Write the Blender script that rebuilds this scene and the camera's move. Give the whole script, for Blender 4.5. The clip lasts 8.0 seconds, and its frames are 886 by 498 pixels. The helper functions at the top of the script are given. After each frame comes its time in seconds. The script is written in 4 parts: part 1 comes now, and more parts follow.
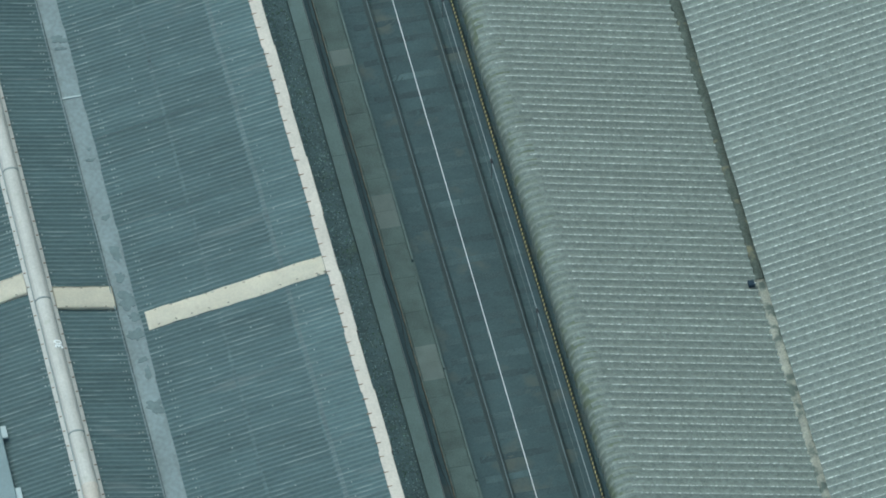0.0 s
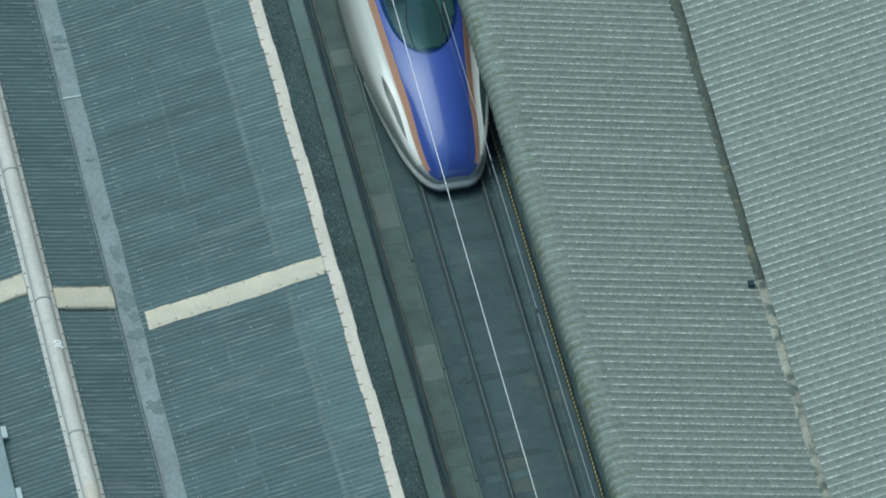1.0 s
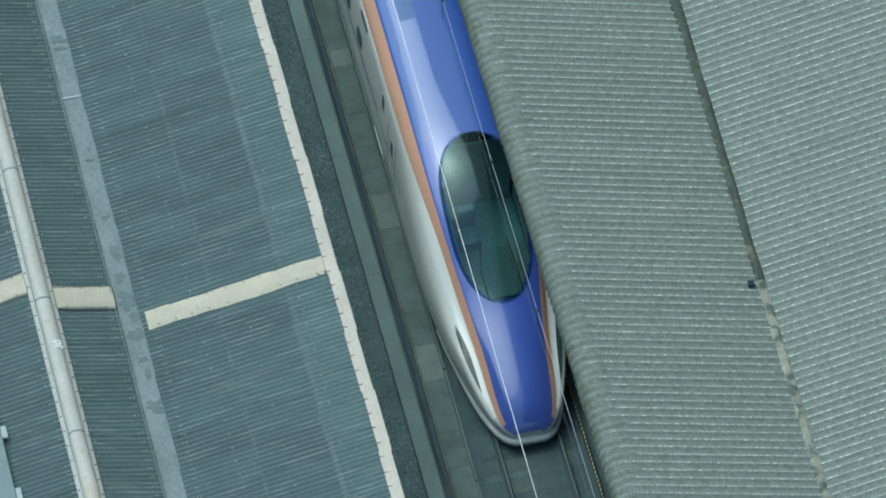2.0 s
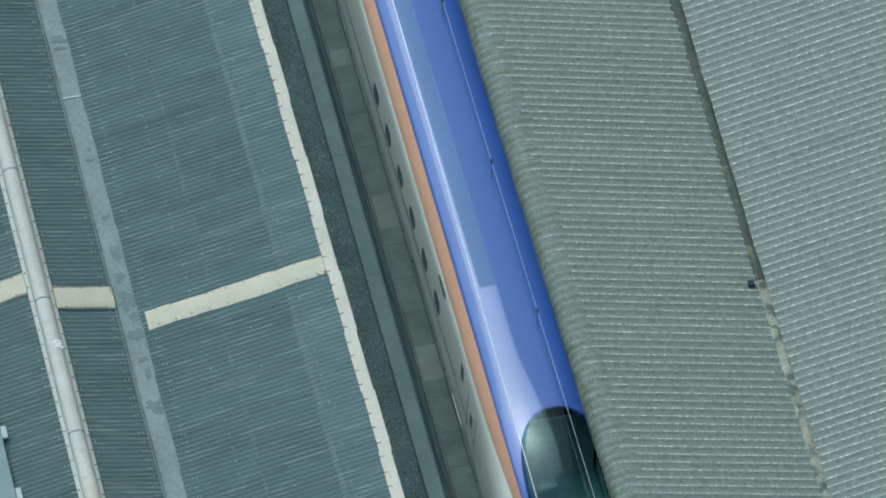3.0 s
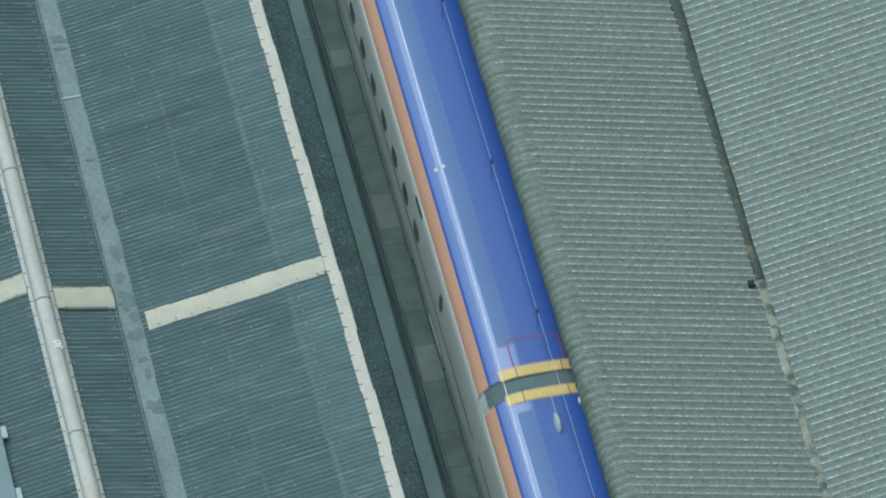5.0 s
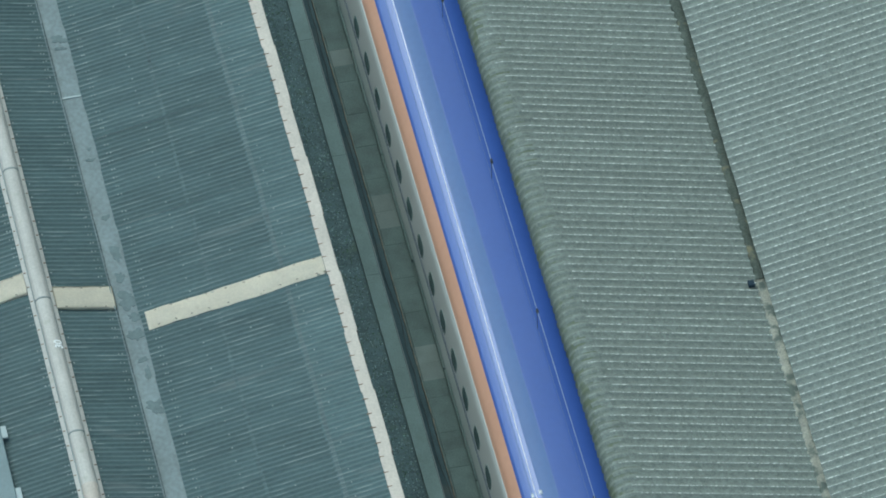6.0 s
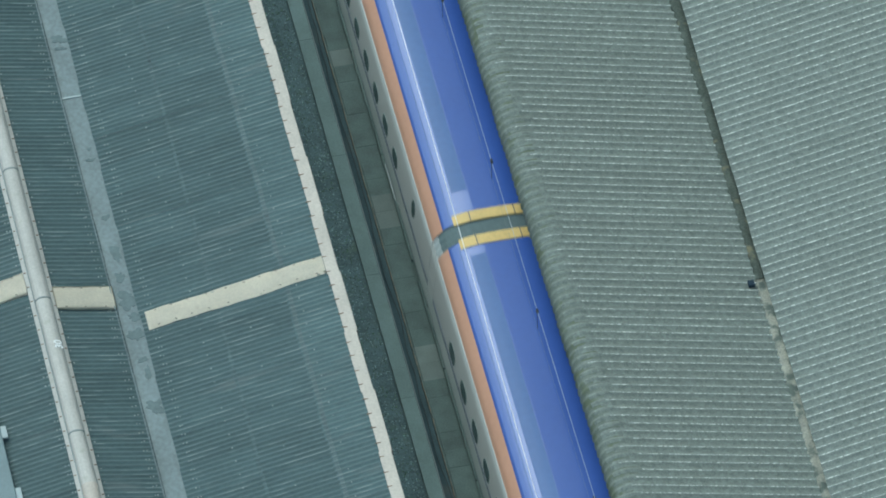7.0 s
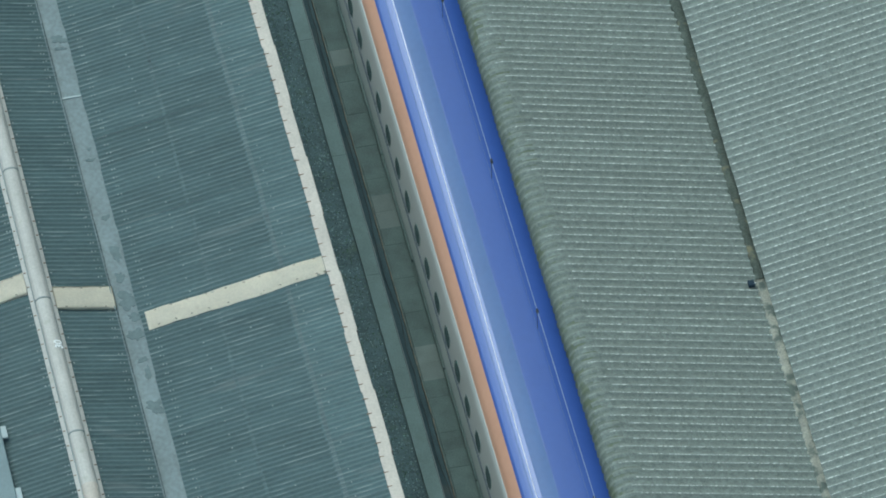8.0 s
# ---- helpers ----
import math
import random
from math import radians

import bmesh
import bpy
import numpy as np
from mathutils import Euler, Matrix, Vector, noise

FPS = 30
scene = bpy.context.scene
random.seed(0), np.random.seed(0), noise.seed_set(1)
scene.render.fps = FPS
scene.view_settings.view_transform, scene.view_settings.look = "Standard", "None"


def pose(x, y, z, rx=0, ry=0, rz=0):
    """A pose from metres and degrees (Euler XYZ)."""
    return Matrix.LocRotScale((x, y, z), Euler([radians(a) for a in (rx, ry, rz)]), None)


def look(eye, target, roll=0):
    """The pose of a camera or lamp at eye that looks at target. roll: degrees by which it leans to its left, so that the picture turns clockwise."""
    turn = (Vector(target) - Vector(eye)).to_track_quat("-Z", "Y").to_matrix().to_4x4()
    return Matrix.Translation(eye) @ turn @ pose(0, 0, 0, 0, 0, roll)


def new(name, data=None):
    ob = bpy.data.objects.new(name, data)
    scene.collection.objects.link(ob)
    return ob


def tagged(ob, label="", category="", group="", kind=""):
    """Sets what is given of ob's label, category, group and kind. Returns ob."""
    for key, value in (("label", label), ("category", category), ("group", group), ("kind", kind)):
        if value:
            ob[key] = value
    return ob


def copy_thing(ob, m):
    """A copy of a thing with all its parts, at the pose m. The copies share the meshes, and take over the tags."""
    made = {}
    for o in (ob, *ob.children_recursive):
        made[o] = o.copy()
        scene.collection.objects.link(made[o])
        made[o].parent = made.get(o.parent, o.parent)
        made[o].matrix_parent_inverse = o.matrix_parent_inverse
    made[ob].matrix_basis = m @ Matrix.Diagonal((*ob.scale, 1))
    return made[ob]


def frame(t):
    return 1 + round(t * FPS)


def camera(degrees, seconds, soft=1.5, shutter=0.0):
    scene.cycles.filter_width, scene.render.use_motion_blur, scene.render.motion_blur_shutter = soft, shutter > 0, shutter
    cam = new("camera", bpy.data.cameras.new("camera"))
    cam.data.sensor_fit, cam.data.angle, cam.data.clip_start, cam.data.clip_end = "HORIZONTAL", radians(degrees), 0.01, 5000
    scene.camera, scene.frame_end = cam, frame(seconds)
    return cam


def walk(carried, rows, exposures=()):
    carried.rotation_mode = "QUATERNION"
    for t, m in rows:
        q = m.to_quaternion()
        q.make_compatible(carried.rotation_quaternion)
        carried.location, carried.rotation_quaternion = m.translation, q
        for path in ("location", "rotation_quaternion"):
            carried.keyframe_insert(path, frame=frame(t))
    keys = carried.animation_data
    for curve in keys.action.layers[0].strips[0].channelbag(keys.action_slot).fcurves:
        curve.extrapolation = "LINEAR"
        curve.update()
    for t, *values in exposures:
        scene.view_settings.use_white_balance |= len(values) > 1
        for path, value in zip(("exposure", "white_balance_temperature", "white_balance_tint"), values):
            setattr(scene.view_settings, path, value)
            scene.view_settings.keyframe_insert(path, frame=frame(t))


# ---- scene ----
# camera: stands still, far off and high up, with a long lens
cam = camera(7.154, 8.0, soft=1.8, shutter=0.25)
VIEW = look((-24.228, -106.784, 123.253), (-0.642, 0.0, 0.0))
walk(cam, [(0.0, VIEW), (8.0, VIEW)], exposures=[(0.0, 0.47, 5645, -13), (1.5, 0.47, 5645, -13), (3.0, 0.42, 5640, -13), (4.5, 0.38, 5635, -13), (8.0, 0.36, 5635, -13)])

# ---- world and light: bright overcast day ----
SUN_EL, SUN_AZ = 66.0, 314.0
world = bpy.data.worlds.new("overcast_sky")
scene.world = world
world.use_nodes = True
wn = world.node_tree
sky = wn.nodes.new("ShaderNodeTexSky")
sky.sky_type = 'NISHITA'
sky.sun_disc = False
sky.sun_elevation = radians(SUN_EL)
sky.sun_rotation = radians(SUN_AZ)
sky.air_density = 1.0
sky.dust_density = 4.0
wn.links.new(sky.outputs[0], wn.nodes["Background"].inputs[0])
wn.nodes["Background"].inputs[1].default_value = 0.15
lamp = bpy.data.lights.new("sun", 'SUN')
lamp.energy = 0.62
lamp.angle = radians(70)
lamp.color = (1.0, 0.96, 0.9)
sun = new("sun", lamp)
az = radians(SUN_AZ)
sun_way = Vector((math.sin(az) * math.cos(radians(SUN_EL)), math.cos(az) * math.cos(radians(SUN_EL)), math.sin(radians(SUN_EL))))
sun.matrix_world = look(tuple(sun_way * 60), (0, 0, 0))


# ---- materials ----
def material(name, base, rough=0.7, metal=0.0, fine=40.0, coarse=1.2, var=0.18, stain=None, stain_at=0.6, stain_scale=2.0,
             bump=0.15, bump_size=0.01, per_object=0.0, per_island=0.0, coat=0.0, stretch=(1, 1, 1), spec=0.5, coat_ior=1.5):
    """A procedural surface: base colour broken up at two scales, an optional stain of its own shape, and fine relief."""
    m = bpy.data.materials.new(name)
    m.use_nodes = True
    nt = m.node_tree
    N, L = nt.nodes, nt.links
    b = N["Principled BSDF"]
    b.inputs["Roughness"].default_value = rough
    b.inputs["Metallic"].default_value = metal
    b.inputs["Coat Weight"].default_value = coat
    b.inputs["Coat Roughness"].default_value = 0.05
    b.inputs["Coat IOR"].default_value = coat_ior
    b.inputs["Specular IOR Level"].default_value = spec
    tc = N.new("ShaderNodeNewGeometry") if per_island else N.new("ShaderNodeTexCoord")
    geo = N.new("ShaderNodeNewGeometry")
    mp = N.new("ShaderNodeMapping")
    mp.inputs["Scale"].default_value = stretch
    L.new(geo.outputs["Position"] if not name.startswith("train") else N.new("ShaderNodeTexCoord").outputs["Object"], mp.inputs["Vector"])

    def noise_at(scale, detail):
        n = N.new("ShaderNodeTexNoise")
        n.inputs["Scale"].default_value = scale
        n.inputs["Detail"].default_value = detail
        L.new(mp.outputs[0], n.inputs["Vector"])
        return n

    nf, nc = noise_at(fine, 3), noise_at(coarse, 4)
    add = N.new("ShaderNodeMath")
    add.operation = 'ADD'
    L.new(nf.outputs["Fac"], add.inputs[0])
    L.new(nc.outputs["Fac"], add.inputs[1])
    mr = N.new("ShaderNodeMapRange")
    mr.inputs["From Min"].default_value, mr.inputs["From Max"].default_value = 0.65, 1.35
    mr.inputs["To Min"].default_value, mr.inputs["To Max"].default_value = 1 - var, 1 + var
    L.new(add.outputs[0], mr.inputs["Value"])
    value = mr.outputs[0]
    if per_object or per_island:
        pm = N.new("ShaderNodeMapRange")
        amount = per_object or per_island
        pm.inputs["To Min"].default_value, pm.inputs["To Max"].default_value = 1 - amount, 1 + amount
        source = N.new("ShaderNodeObjectInfo").outputs["Random"] if per_object else tc.outputs["Random Per Island"]
        L.new(source, pm.inputs["Value"])
        mul = N.new("ShaderNodeMath")
        mul.operation = 'MULTIPLY'
        L.new(value, mul.inputs[0])
        L.new(pm.outputs[0], mul.inputs[1])
        value = mul.outputs[0]
    hsv = N.new("ShaderNodeHueSaturation")
    hsv.inputs["Color"].default_value = (*base, 1)
    L.new(value, hsv.inputs["Value"])
    colour = hsv.outputs[0]
    if stain:
        ns = noise_at(stain_scale, 5)
        sr = N.new("ShaderNodeMapRange")
        sr.inputs["From Min"].default_value, sr.inputs["From Max"].default_value = stain_at, stain_at + 0.12
        L.new(ns.outputs["Fac"], sr.inputs["Value"])
        mix = N.new("ShaderNodeMix")
        mix.data_type = 'RGBA'
        for socket in mix.inputs:
            if socket.type == 'RGBA' and socket.name == "B":
                socket.default_value = (*stain, 1)
            if socket.type == 'RGBA' and socket.name == "A":
                L.new(colour, socket)
        L.new(sr.outputs[0], mix.inputs["Factor"])
        colour = [o for o in mix.outputs if o.type == 'RGBA'][0]
    L.new(colour, b.inputs["Base Color"])
    if bump:
        bp = N.new("ShaderNodeBump")
        bp.inputs["Strength"].default_value = bump
        bp.inputs["Distance"].default_value = bump_size
        L.new(nf.outputs["Fac"], bp.inputs["Height"])
        L.new(bp.outputs[0], b.inputs["Normal"])
    return m


M_SLATE_BLUE = material("blue_grey_slate", (0.079, 0.119, 0.123), 0.75, fine=30, coarse=2.5, var=0.2, per_object=0.08,
                        stain=(0.12, 0.152, 0.153), stain_at=0.62, stain_scale=1.6, bump=0.3, spec=0.35, stretch=(0.22, 1, 1))
# slate along the blue-grey wave crests, lighter in streaks
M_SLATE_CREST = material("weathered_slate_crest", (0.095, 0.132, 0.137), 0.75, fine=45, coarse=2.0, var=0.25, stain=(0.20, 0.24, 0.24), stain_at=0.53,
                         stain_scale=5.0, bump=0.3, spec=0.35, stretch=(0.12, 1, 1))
M_SLATE_PALE = material("paler_blue_grey_slate", (0.096, 0.144, 0.148), 0.75, fine=30, coarse=2.5, var=0.2, per_object=0.08,
                        stain=(0.14, 0.175, 0.175), stain_at=0.60, stain_scale=1.6, bump=0.3, spec=0.35, stretch=(0.22, 1, 1))
M_SLATE_EDGE = material("thin_slate_lap", (0.094, 0.135, 0.14), 0.75, fine=30, coarse=3.0, var=0.4, bump=0.3, spec=0.35)
M_JOINT = material("pale_gutter_joint", (0.36, 0.42, 0.43), 0.5, var=0.15)
M_SLATE_LAP = material("worn_slate_lap", (0.128, 0.168, 0.172), 0.75, fine=40, coarse=2.0, var=0.3, bump=0.3, spec=0.35)
M_SLATE_GREY = material("grey_cement_slate", (0.179, 0.206, 0.187), 0.8, fine=30, coarse=9.0, var=0.34, per_object=0.04,
                        stain=(0.15, 0.175, 0.155), stain_at=0.64, stain_scale=5.0, bump=0.6, spec=0.35)
# slate along the grey wave crests, paler and speckled
M_SLATE_GREY_CREST = material("worn_slate_crest", (0.29, 0.325, 0.30), 0.75, fine=34, coarse=10.0, var=0.5,
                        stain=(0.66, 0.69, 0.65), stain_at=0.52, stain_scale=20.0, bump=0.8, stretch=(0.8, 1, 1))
# olive algae of the eave, its colour also carrying the shade there
M_ALGAE_SHADE = material("algae_stained_slate", (0.155, 0.178, 0.152), 0.85, fine=40, coarse=2.0, var=0.3, stain=(0.125, 0.145, 0.10), stain_at=0.52,
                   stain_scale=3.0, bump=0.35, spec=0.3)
M_CREAM = material("cream_flashing", (0.86, 0.80, 0.67), 0.55, fine=18, coarse=1.5, var=0.1, stain=(0.66, 0.58, 0.46), stain_at=0.68,
                   stain_scale=4.0, bump=0.15)
M_WHITE = material("weathered_white_sheet", (0.485, 0.44, 0.385), 0.5, fine=20, coarse=1.0, var=0.16, stain=(0.45, 0.42, 0.35),
                   stain_at=0.66, stain_scale=6.0, bump=0.1)
M_BOLT = material("dull_bolt", (0.26, 0.30, 0.295), 0.6, var=0.3)
M_RIDGE = material("weathered_ridge_sheet", (0.45, 0.44, 0.41), 0.55, fine=20, coarse=1.3, var=0.14, stain=(0.36, 0.36, 0.31), stain_at=0.62,
                   stain_scale=3.0, bump=0.1)
M_PAINT = material("white_paint", (0.88, 0.89, 0.88), 0.6, var=0.05, bump=0)
M_STAIN = material("stained_nail", (0.30, 0.25, 0.18), 0.8, var=0.3)
M_RUST = material("brown_rust", (0.17, 0.115, 0.075), 0.8, var=0.3)
M_GUTTER = material("galvanised_gutter", (0.168, 0.209, 0.218), 0.5, 0.1, fine=12, coarse=1.1, var=0.26, stain=(0.14, 0.178, 0.185),
                    stain_at=0.56, stain_scale=1.3, bump=0.1, stretch=(1, 0.8, 1))
M_WET = material("wet_silt", (0.105, 0.145, 0.152), 0.5, fine=14, coarse=3.0, var=0.25, bump=0.1)
M_BOX = material("painted_box_gutter", (0.17, 0.225, 0.24), 0.5, fine=14, coarse=1.0, var=0.12, bump=0.05)
M_MOSS = material("silt_and_moss", (0.15, 0.178, 0.15), 0.9, fine=22, coarse=2.5, var=0.4, stain=(0.36, 0.34, 0.22), stain_at=0.57,
                  stain_scale=2.6, bump=0.6, bump_size=0.02)
M_SILT = material("pale_silt", (0.54, 0.54, 0.46), 0.9, fine=22, coarse=2.5, var=0.35, stain=(0.20, 0.24, 0.21), stain_at=0.49,
                  stain_scale=3.2, bump=0.6, bump_size=0.02)
M_DARK = material("dark_opening", (0.012, 0.028, 0.045), 0.9, var=0.2)
M_BALLAST = material("dark_ballast", (0.066, 0.104, 0.115), 0.9, fine=28, coarse=1.4, var=0.22, stain=(0.10, 0.122, 0.115), stain_at=0.56,
                     stain_scale=0.9, bump=0.35, bump_size=0.02)
M_PEBBLE = material("pale_ballast_stone", (0.33, 0.42, 0.40), 0.9, fine=30, coarse=1.5, var=0.3, per_island=0.6)
M_SIDE = material("side_ballast", (0.122, 0.176, 0.182), 0.9, fine=26, coarse=1.4, var=0.45, stain=(0.125, 0.178, 0.150), stain_at=0.60, bump=0.4)
M_WEED = material("low_weeds", (0.15, 0.24, 0.15), 0.8, fine=20, coarse=3, var=0.4, per_island=0.4)
M_SLEEPER = material("grimy_concrete_sleeper", (0.065, 0.100, 0.110), 0.85, fine=30, coarse=1.2, var=0.45, per_object=0.22, bump=0.4)
M_RAILTOP = material("polished_rail_head", (0.165, 0.21, 0.23), 0.5, 0.3, fine=6, var=0.2, bump=0.05)
M_RAIL = material("rusty_rail_web", (0.06, 0.085, 0.09), 0.8, 0.3, var=0.25)
M_CONC = material("grey_concrete", (0.158, 0.216, 0.21), 0.85, fine=35, coarse=1.3, var=0.2, stain=(0.135, 0.185, 0.175), stain_at=0.6,
                  stain_scale=2.0, per_object=0.05, bump=0.3)
M_COVER = material("damp_concrete_cover", (0.110, 0.150, 0.142), 0.9, fine=35, coarse=2.0, var=0.35, per_object=0.06, bump=0.4)
M_COVER_PALE = material("pale_concrete_cover", (0.16, 0.195, 0.185), 0.9, fine=35, coarse=2.0, var=0.2, per_object=0.08, bump=0.4)
M_CABLE = material("rust_orange_cable", (0.20, 0.145, 0.09), 0.7, fine=12, coarse=2.5, var=0.5, stain=(0.05, 0.05, 0.045), stain_at=0.5,
                   stain_scale=3.0)
M_WIRE = material("bright_aluminium_wire", (0.93, 0.94, 0.95), 0.4, 0.3, var=0.05, bump=0)
M_COPPER = material("grey_copper_wire", (0.50, 0.54, 0.56), 0.4, 0.4, var=0.1, bump=0)
M_CLIP = material("dark_clip", (0.03, 0.035, 0.04), 0.6, var=0.2)
M_YELLOW = material("faded_yellow", (0.45, 0.41, 0.18), 0.7, var=0.2)
M_BLACK = material("black_sleeve", (0.045, 0.06, 0.062), 0.7, var=0.2)
M_STEEL = material("painted_steel", (0.2, 0.23, 0.23), 0.6, var=0.15)
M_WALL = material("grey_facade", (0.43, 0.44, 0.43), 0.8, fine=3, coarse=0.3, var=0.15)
M_GROUND = material("grey_ground", (0.09, 0.095, 0.085), 0.95, fine=6, coarse=0.2, var=0.3, bump=0.5)
M_PLATFORM = material("platform_paving", (0.2, 0.2, 0.19), 0.85, fine=20, coarse=0.6, var=0.15)
M_T_BLUE = material("train_blue_paint", (0.047, 0.101, 0.375), 0.35, fine=8, coarse=0.5, var=0.05, bump=0, coat=1.0, coat_ior=1.82)
# same blue paint as the cars, recoloured for what the nose reflects
M_T_NOSE = material("train_deep_blue_paint", (0.062, 0.108, 0.43), 0.3, fine=8, coarse=0.5, var=0.04, bump=0, coat=1.0, coat_ior=1.65)
M_T_GREYBLUE = material("train_grey_blue_strip", (0.056, 0.120, 0.315), 0.5, fine=8, coarse=0.5, var=0.08, bump=0, coat=0.35)
M_T_COPPER = material("train_copper_paint", (0.56, 0.325, 0.225), 0.32, fine=8, coarse=0.6, var=0.05, bump=0, coat=0.9, coat_ior=1.75)
M_T_WHITE = material("train_ivory_paint", (0.80, 0.82, 0.79), 0.3, fine=8, coarse=0.6, var=0.04, bump=0, coat=1.0, coat_ior=1.7)
M_T_SKIRT = material("train_grey_skirt", (0.12, 0.155, 0.16), 0.6, fine=12, coarse=0.8, var=0.15, bump=0.05)
M_T_STRIPE = material("train_dark_stripe", (0.05, 0.07, 0.10), 0.5, fine=12, coarse=0.8, var=0.1, bump=0)
M_T_LIP = material("train_pale_grey_lip", (0.50, 0.54, 0.54), 0.45, fine=12, coarse=0.8, var=0.1, bump=0, coat=0.2)
M_T_GREY = material("train_grey_cover", (0.36, 0.40, 0.40), 0.5, fine=12, coarse=0.8, var=0.1, bump=0)
M_T_PANE = material("train_window_glass", (0.10, 0.15, 0.145), 0.2, fine=5, coarse=0.5, var=0.1, bump=0, coat=0.3)
M_T_CAB = material("train_cab_lining", (0.36, 0.46, 0.46), 0.8, fine=10, coarse=1.0, var=0.2)
M_T_DESK = material("train_desk_panel", (0.27, 0.37, 0.37), 0.6, fine=10, coarse=1.0, var=0.15)


def tinted_glass(name, tint, rough):
    """A thin tinted pane: clear through, with a gloss that follows the Fresnel law."""
    m = bpy.data.materials.new(name)
    m.use_nodes = True
    nt = m.node_tree
    nt.nodes.clear()
    out = nt.nodes.new("ShaderNodeOutputMaterial")
    mix = nt.nodes.new("ShaderNodeMixShader")
    clear = nt.nodes.new("ShaderNodeBsdfTransparent")
    clear.inputs["Color"].default_value = (*tint, 1)
    gloss = nt.nodes.new("ShaderNodeBsdfGlossy")
    gloss.inputs["Roughness"].default_value = rough
    gloss.inputs["Color"].default_value = (0.56, 0.74, 0.77, 1)
    fres = nt.nodes.new("ShaderNodeFresnel")
    fres.inputs["IOR"].default_value = 1.8
    nt.links.new(fres.outputs[0], mix.inputs[0])
    nt.links.new(clear.outputs[0], mix.inputs[1])
    nt.links.new(gloss.outputs[0], mix.inputs[2])
    nt.links.new(mix.outputs[0], out.inputs["Surface"])
    return m


M_T_SCREEN = tinted_glass("train_windscreen_glass", (0.37, 0.56, 0.57), 0.09)
M_T_AERIAL = material("train_aerial_shell", (0.42, 0.50, 0.47), 0.5, fine=12, coarse=1.0, var=0.1, bump=0)
M_T_YELLOW = material("train_yellow_band", (0.62, 0.45, 0.165), 0.5, fine=14, coarse=1.5, var=0.15, bump=0.05)
M_T_BELLOWS = material("train_grey_bellows", (0.10, 0.14, 0.145), 0.7, fine=14, coarse=1.0, var=0.2, bump=0.2)
M_T_RED = material("train_dull_red_line", (0.22, 0.07, 0.16), 0.6, fine=14, coarse=1.0, var=0.2, bump=0)
M_T_LAMP = material("train_lamp_glass", (0.05, 0.078, 0.078), 0.2, fine=10, coarse=1.0, var=0.2, bump=0, coat=0.5, spec=0.4)


# ---- mesh tools ----
def part(name, bm, mats, parent=None, label="", smooth=False):
    """Links a bmesh as one mesh object, under a thing or a part."""
    me = bpy.data.meshes.new(name)
    bmesh.ops.recalc_face_normals(bm, faces=bm.faces)
    bm.to_mesh(me)
    bm.free()
    for m in (mats if isinstance(mats, (list, tuple)) else [mats]):
        me.materials.append(m)
    if smooth:
        for p in me.polygons:
            p.use_smooth = True
    ob = new(name, me)
    ob.parent = parent
    return tagged(ob, label)


def again(ob, place, parent):
    """One more object on the same mesh."""
    c = new(ob.name.split(".")[0], ob.data)
    c.parent = parent
    c.matrix_basis = place
    return c


def box(bm, x0, x1, y0, y1, z0, z1, bevel=0.0, mat=0):
    r = bmesh.ops.create_cube(bm, size=1.0)
    for v in r["verts"]:
        v.co = Vector(((x0 + x1) / 2 + v.co.x * (x1 - x0), (y0 + y1) / 2 + v.co.y * (y1 - y0), (z0 + z1) / 2 + v.co.z * (z1 - z0)))
    faces = {f for v in r["verts"] for f in v.link_faces}
    for f in faces:
        f.material_index = mat
    if bevel:
        edges = {e for v in r["verts"] for e in v.link_edges}
        bmesh.ops.bevel(bm, geom=list(edges), offset=bevel, segments=1, affect='EDGES')


def prism(bm, pts, ys, mat=0, closed=True, cap=True):
    """A profile of (x, z) points drawn along y through the stations ys."""
    rings = [[bm.verts.new((x, y, z)) for x, z in pts] for y in ys]
    n = len(pts)
    for a, b in zip(rings, rings[1:]):
        for i in range(n if closed else n - 1):
            f = bm.faces.new((a[i], a[(i + 1) % n], b[(i + 1) % n], b[i]))
            f.material_index = mat
    if closed and cap:
        bm.faces.new(rings[0]).material_index = mat
        bm.faces.new(list(reversed(rings[-1]))).material_index = mat


def tube(bm, points, radius, sides=6, mat=0):
    rings = []
    for k, p in enumerate(points):
        a, b = Vector(points[max(k - 1, 0)]), Vector(points[min(k + 1, len(points) - 1)])
        d = (b - a).normalized()
        side = d.orthogonal().normalized()
        up = d.cross(side)
        if rings and rings[-1][1].dot(side) < 0:
            side, up = -side, -up
        rings.append(([bm.verts.new(Vector(p) + radius * (math.cos(t) * side + math.sin(t) * up))
                       for t in (2 * math.pi * i / sides for i in range(sides))], side))
    for (a, _), (b, _) in zip(rings, rings[1:]):
        for i in range(sides):
            bm.faces.new((a[i], a[(i + 1) % sides], b[(i + 1) % sides], b[i])).material_index = mat
    for ring, _ in (rings[0], rings[-1]):
        bm.faces.new(ring).material_index = mat


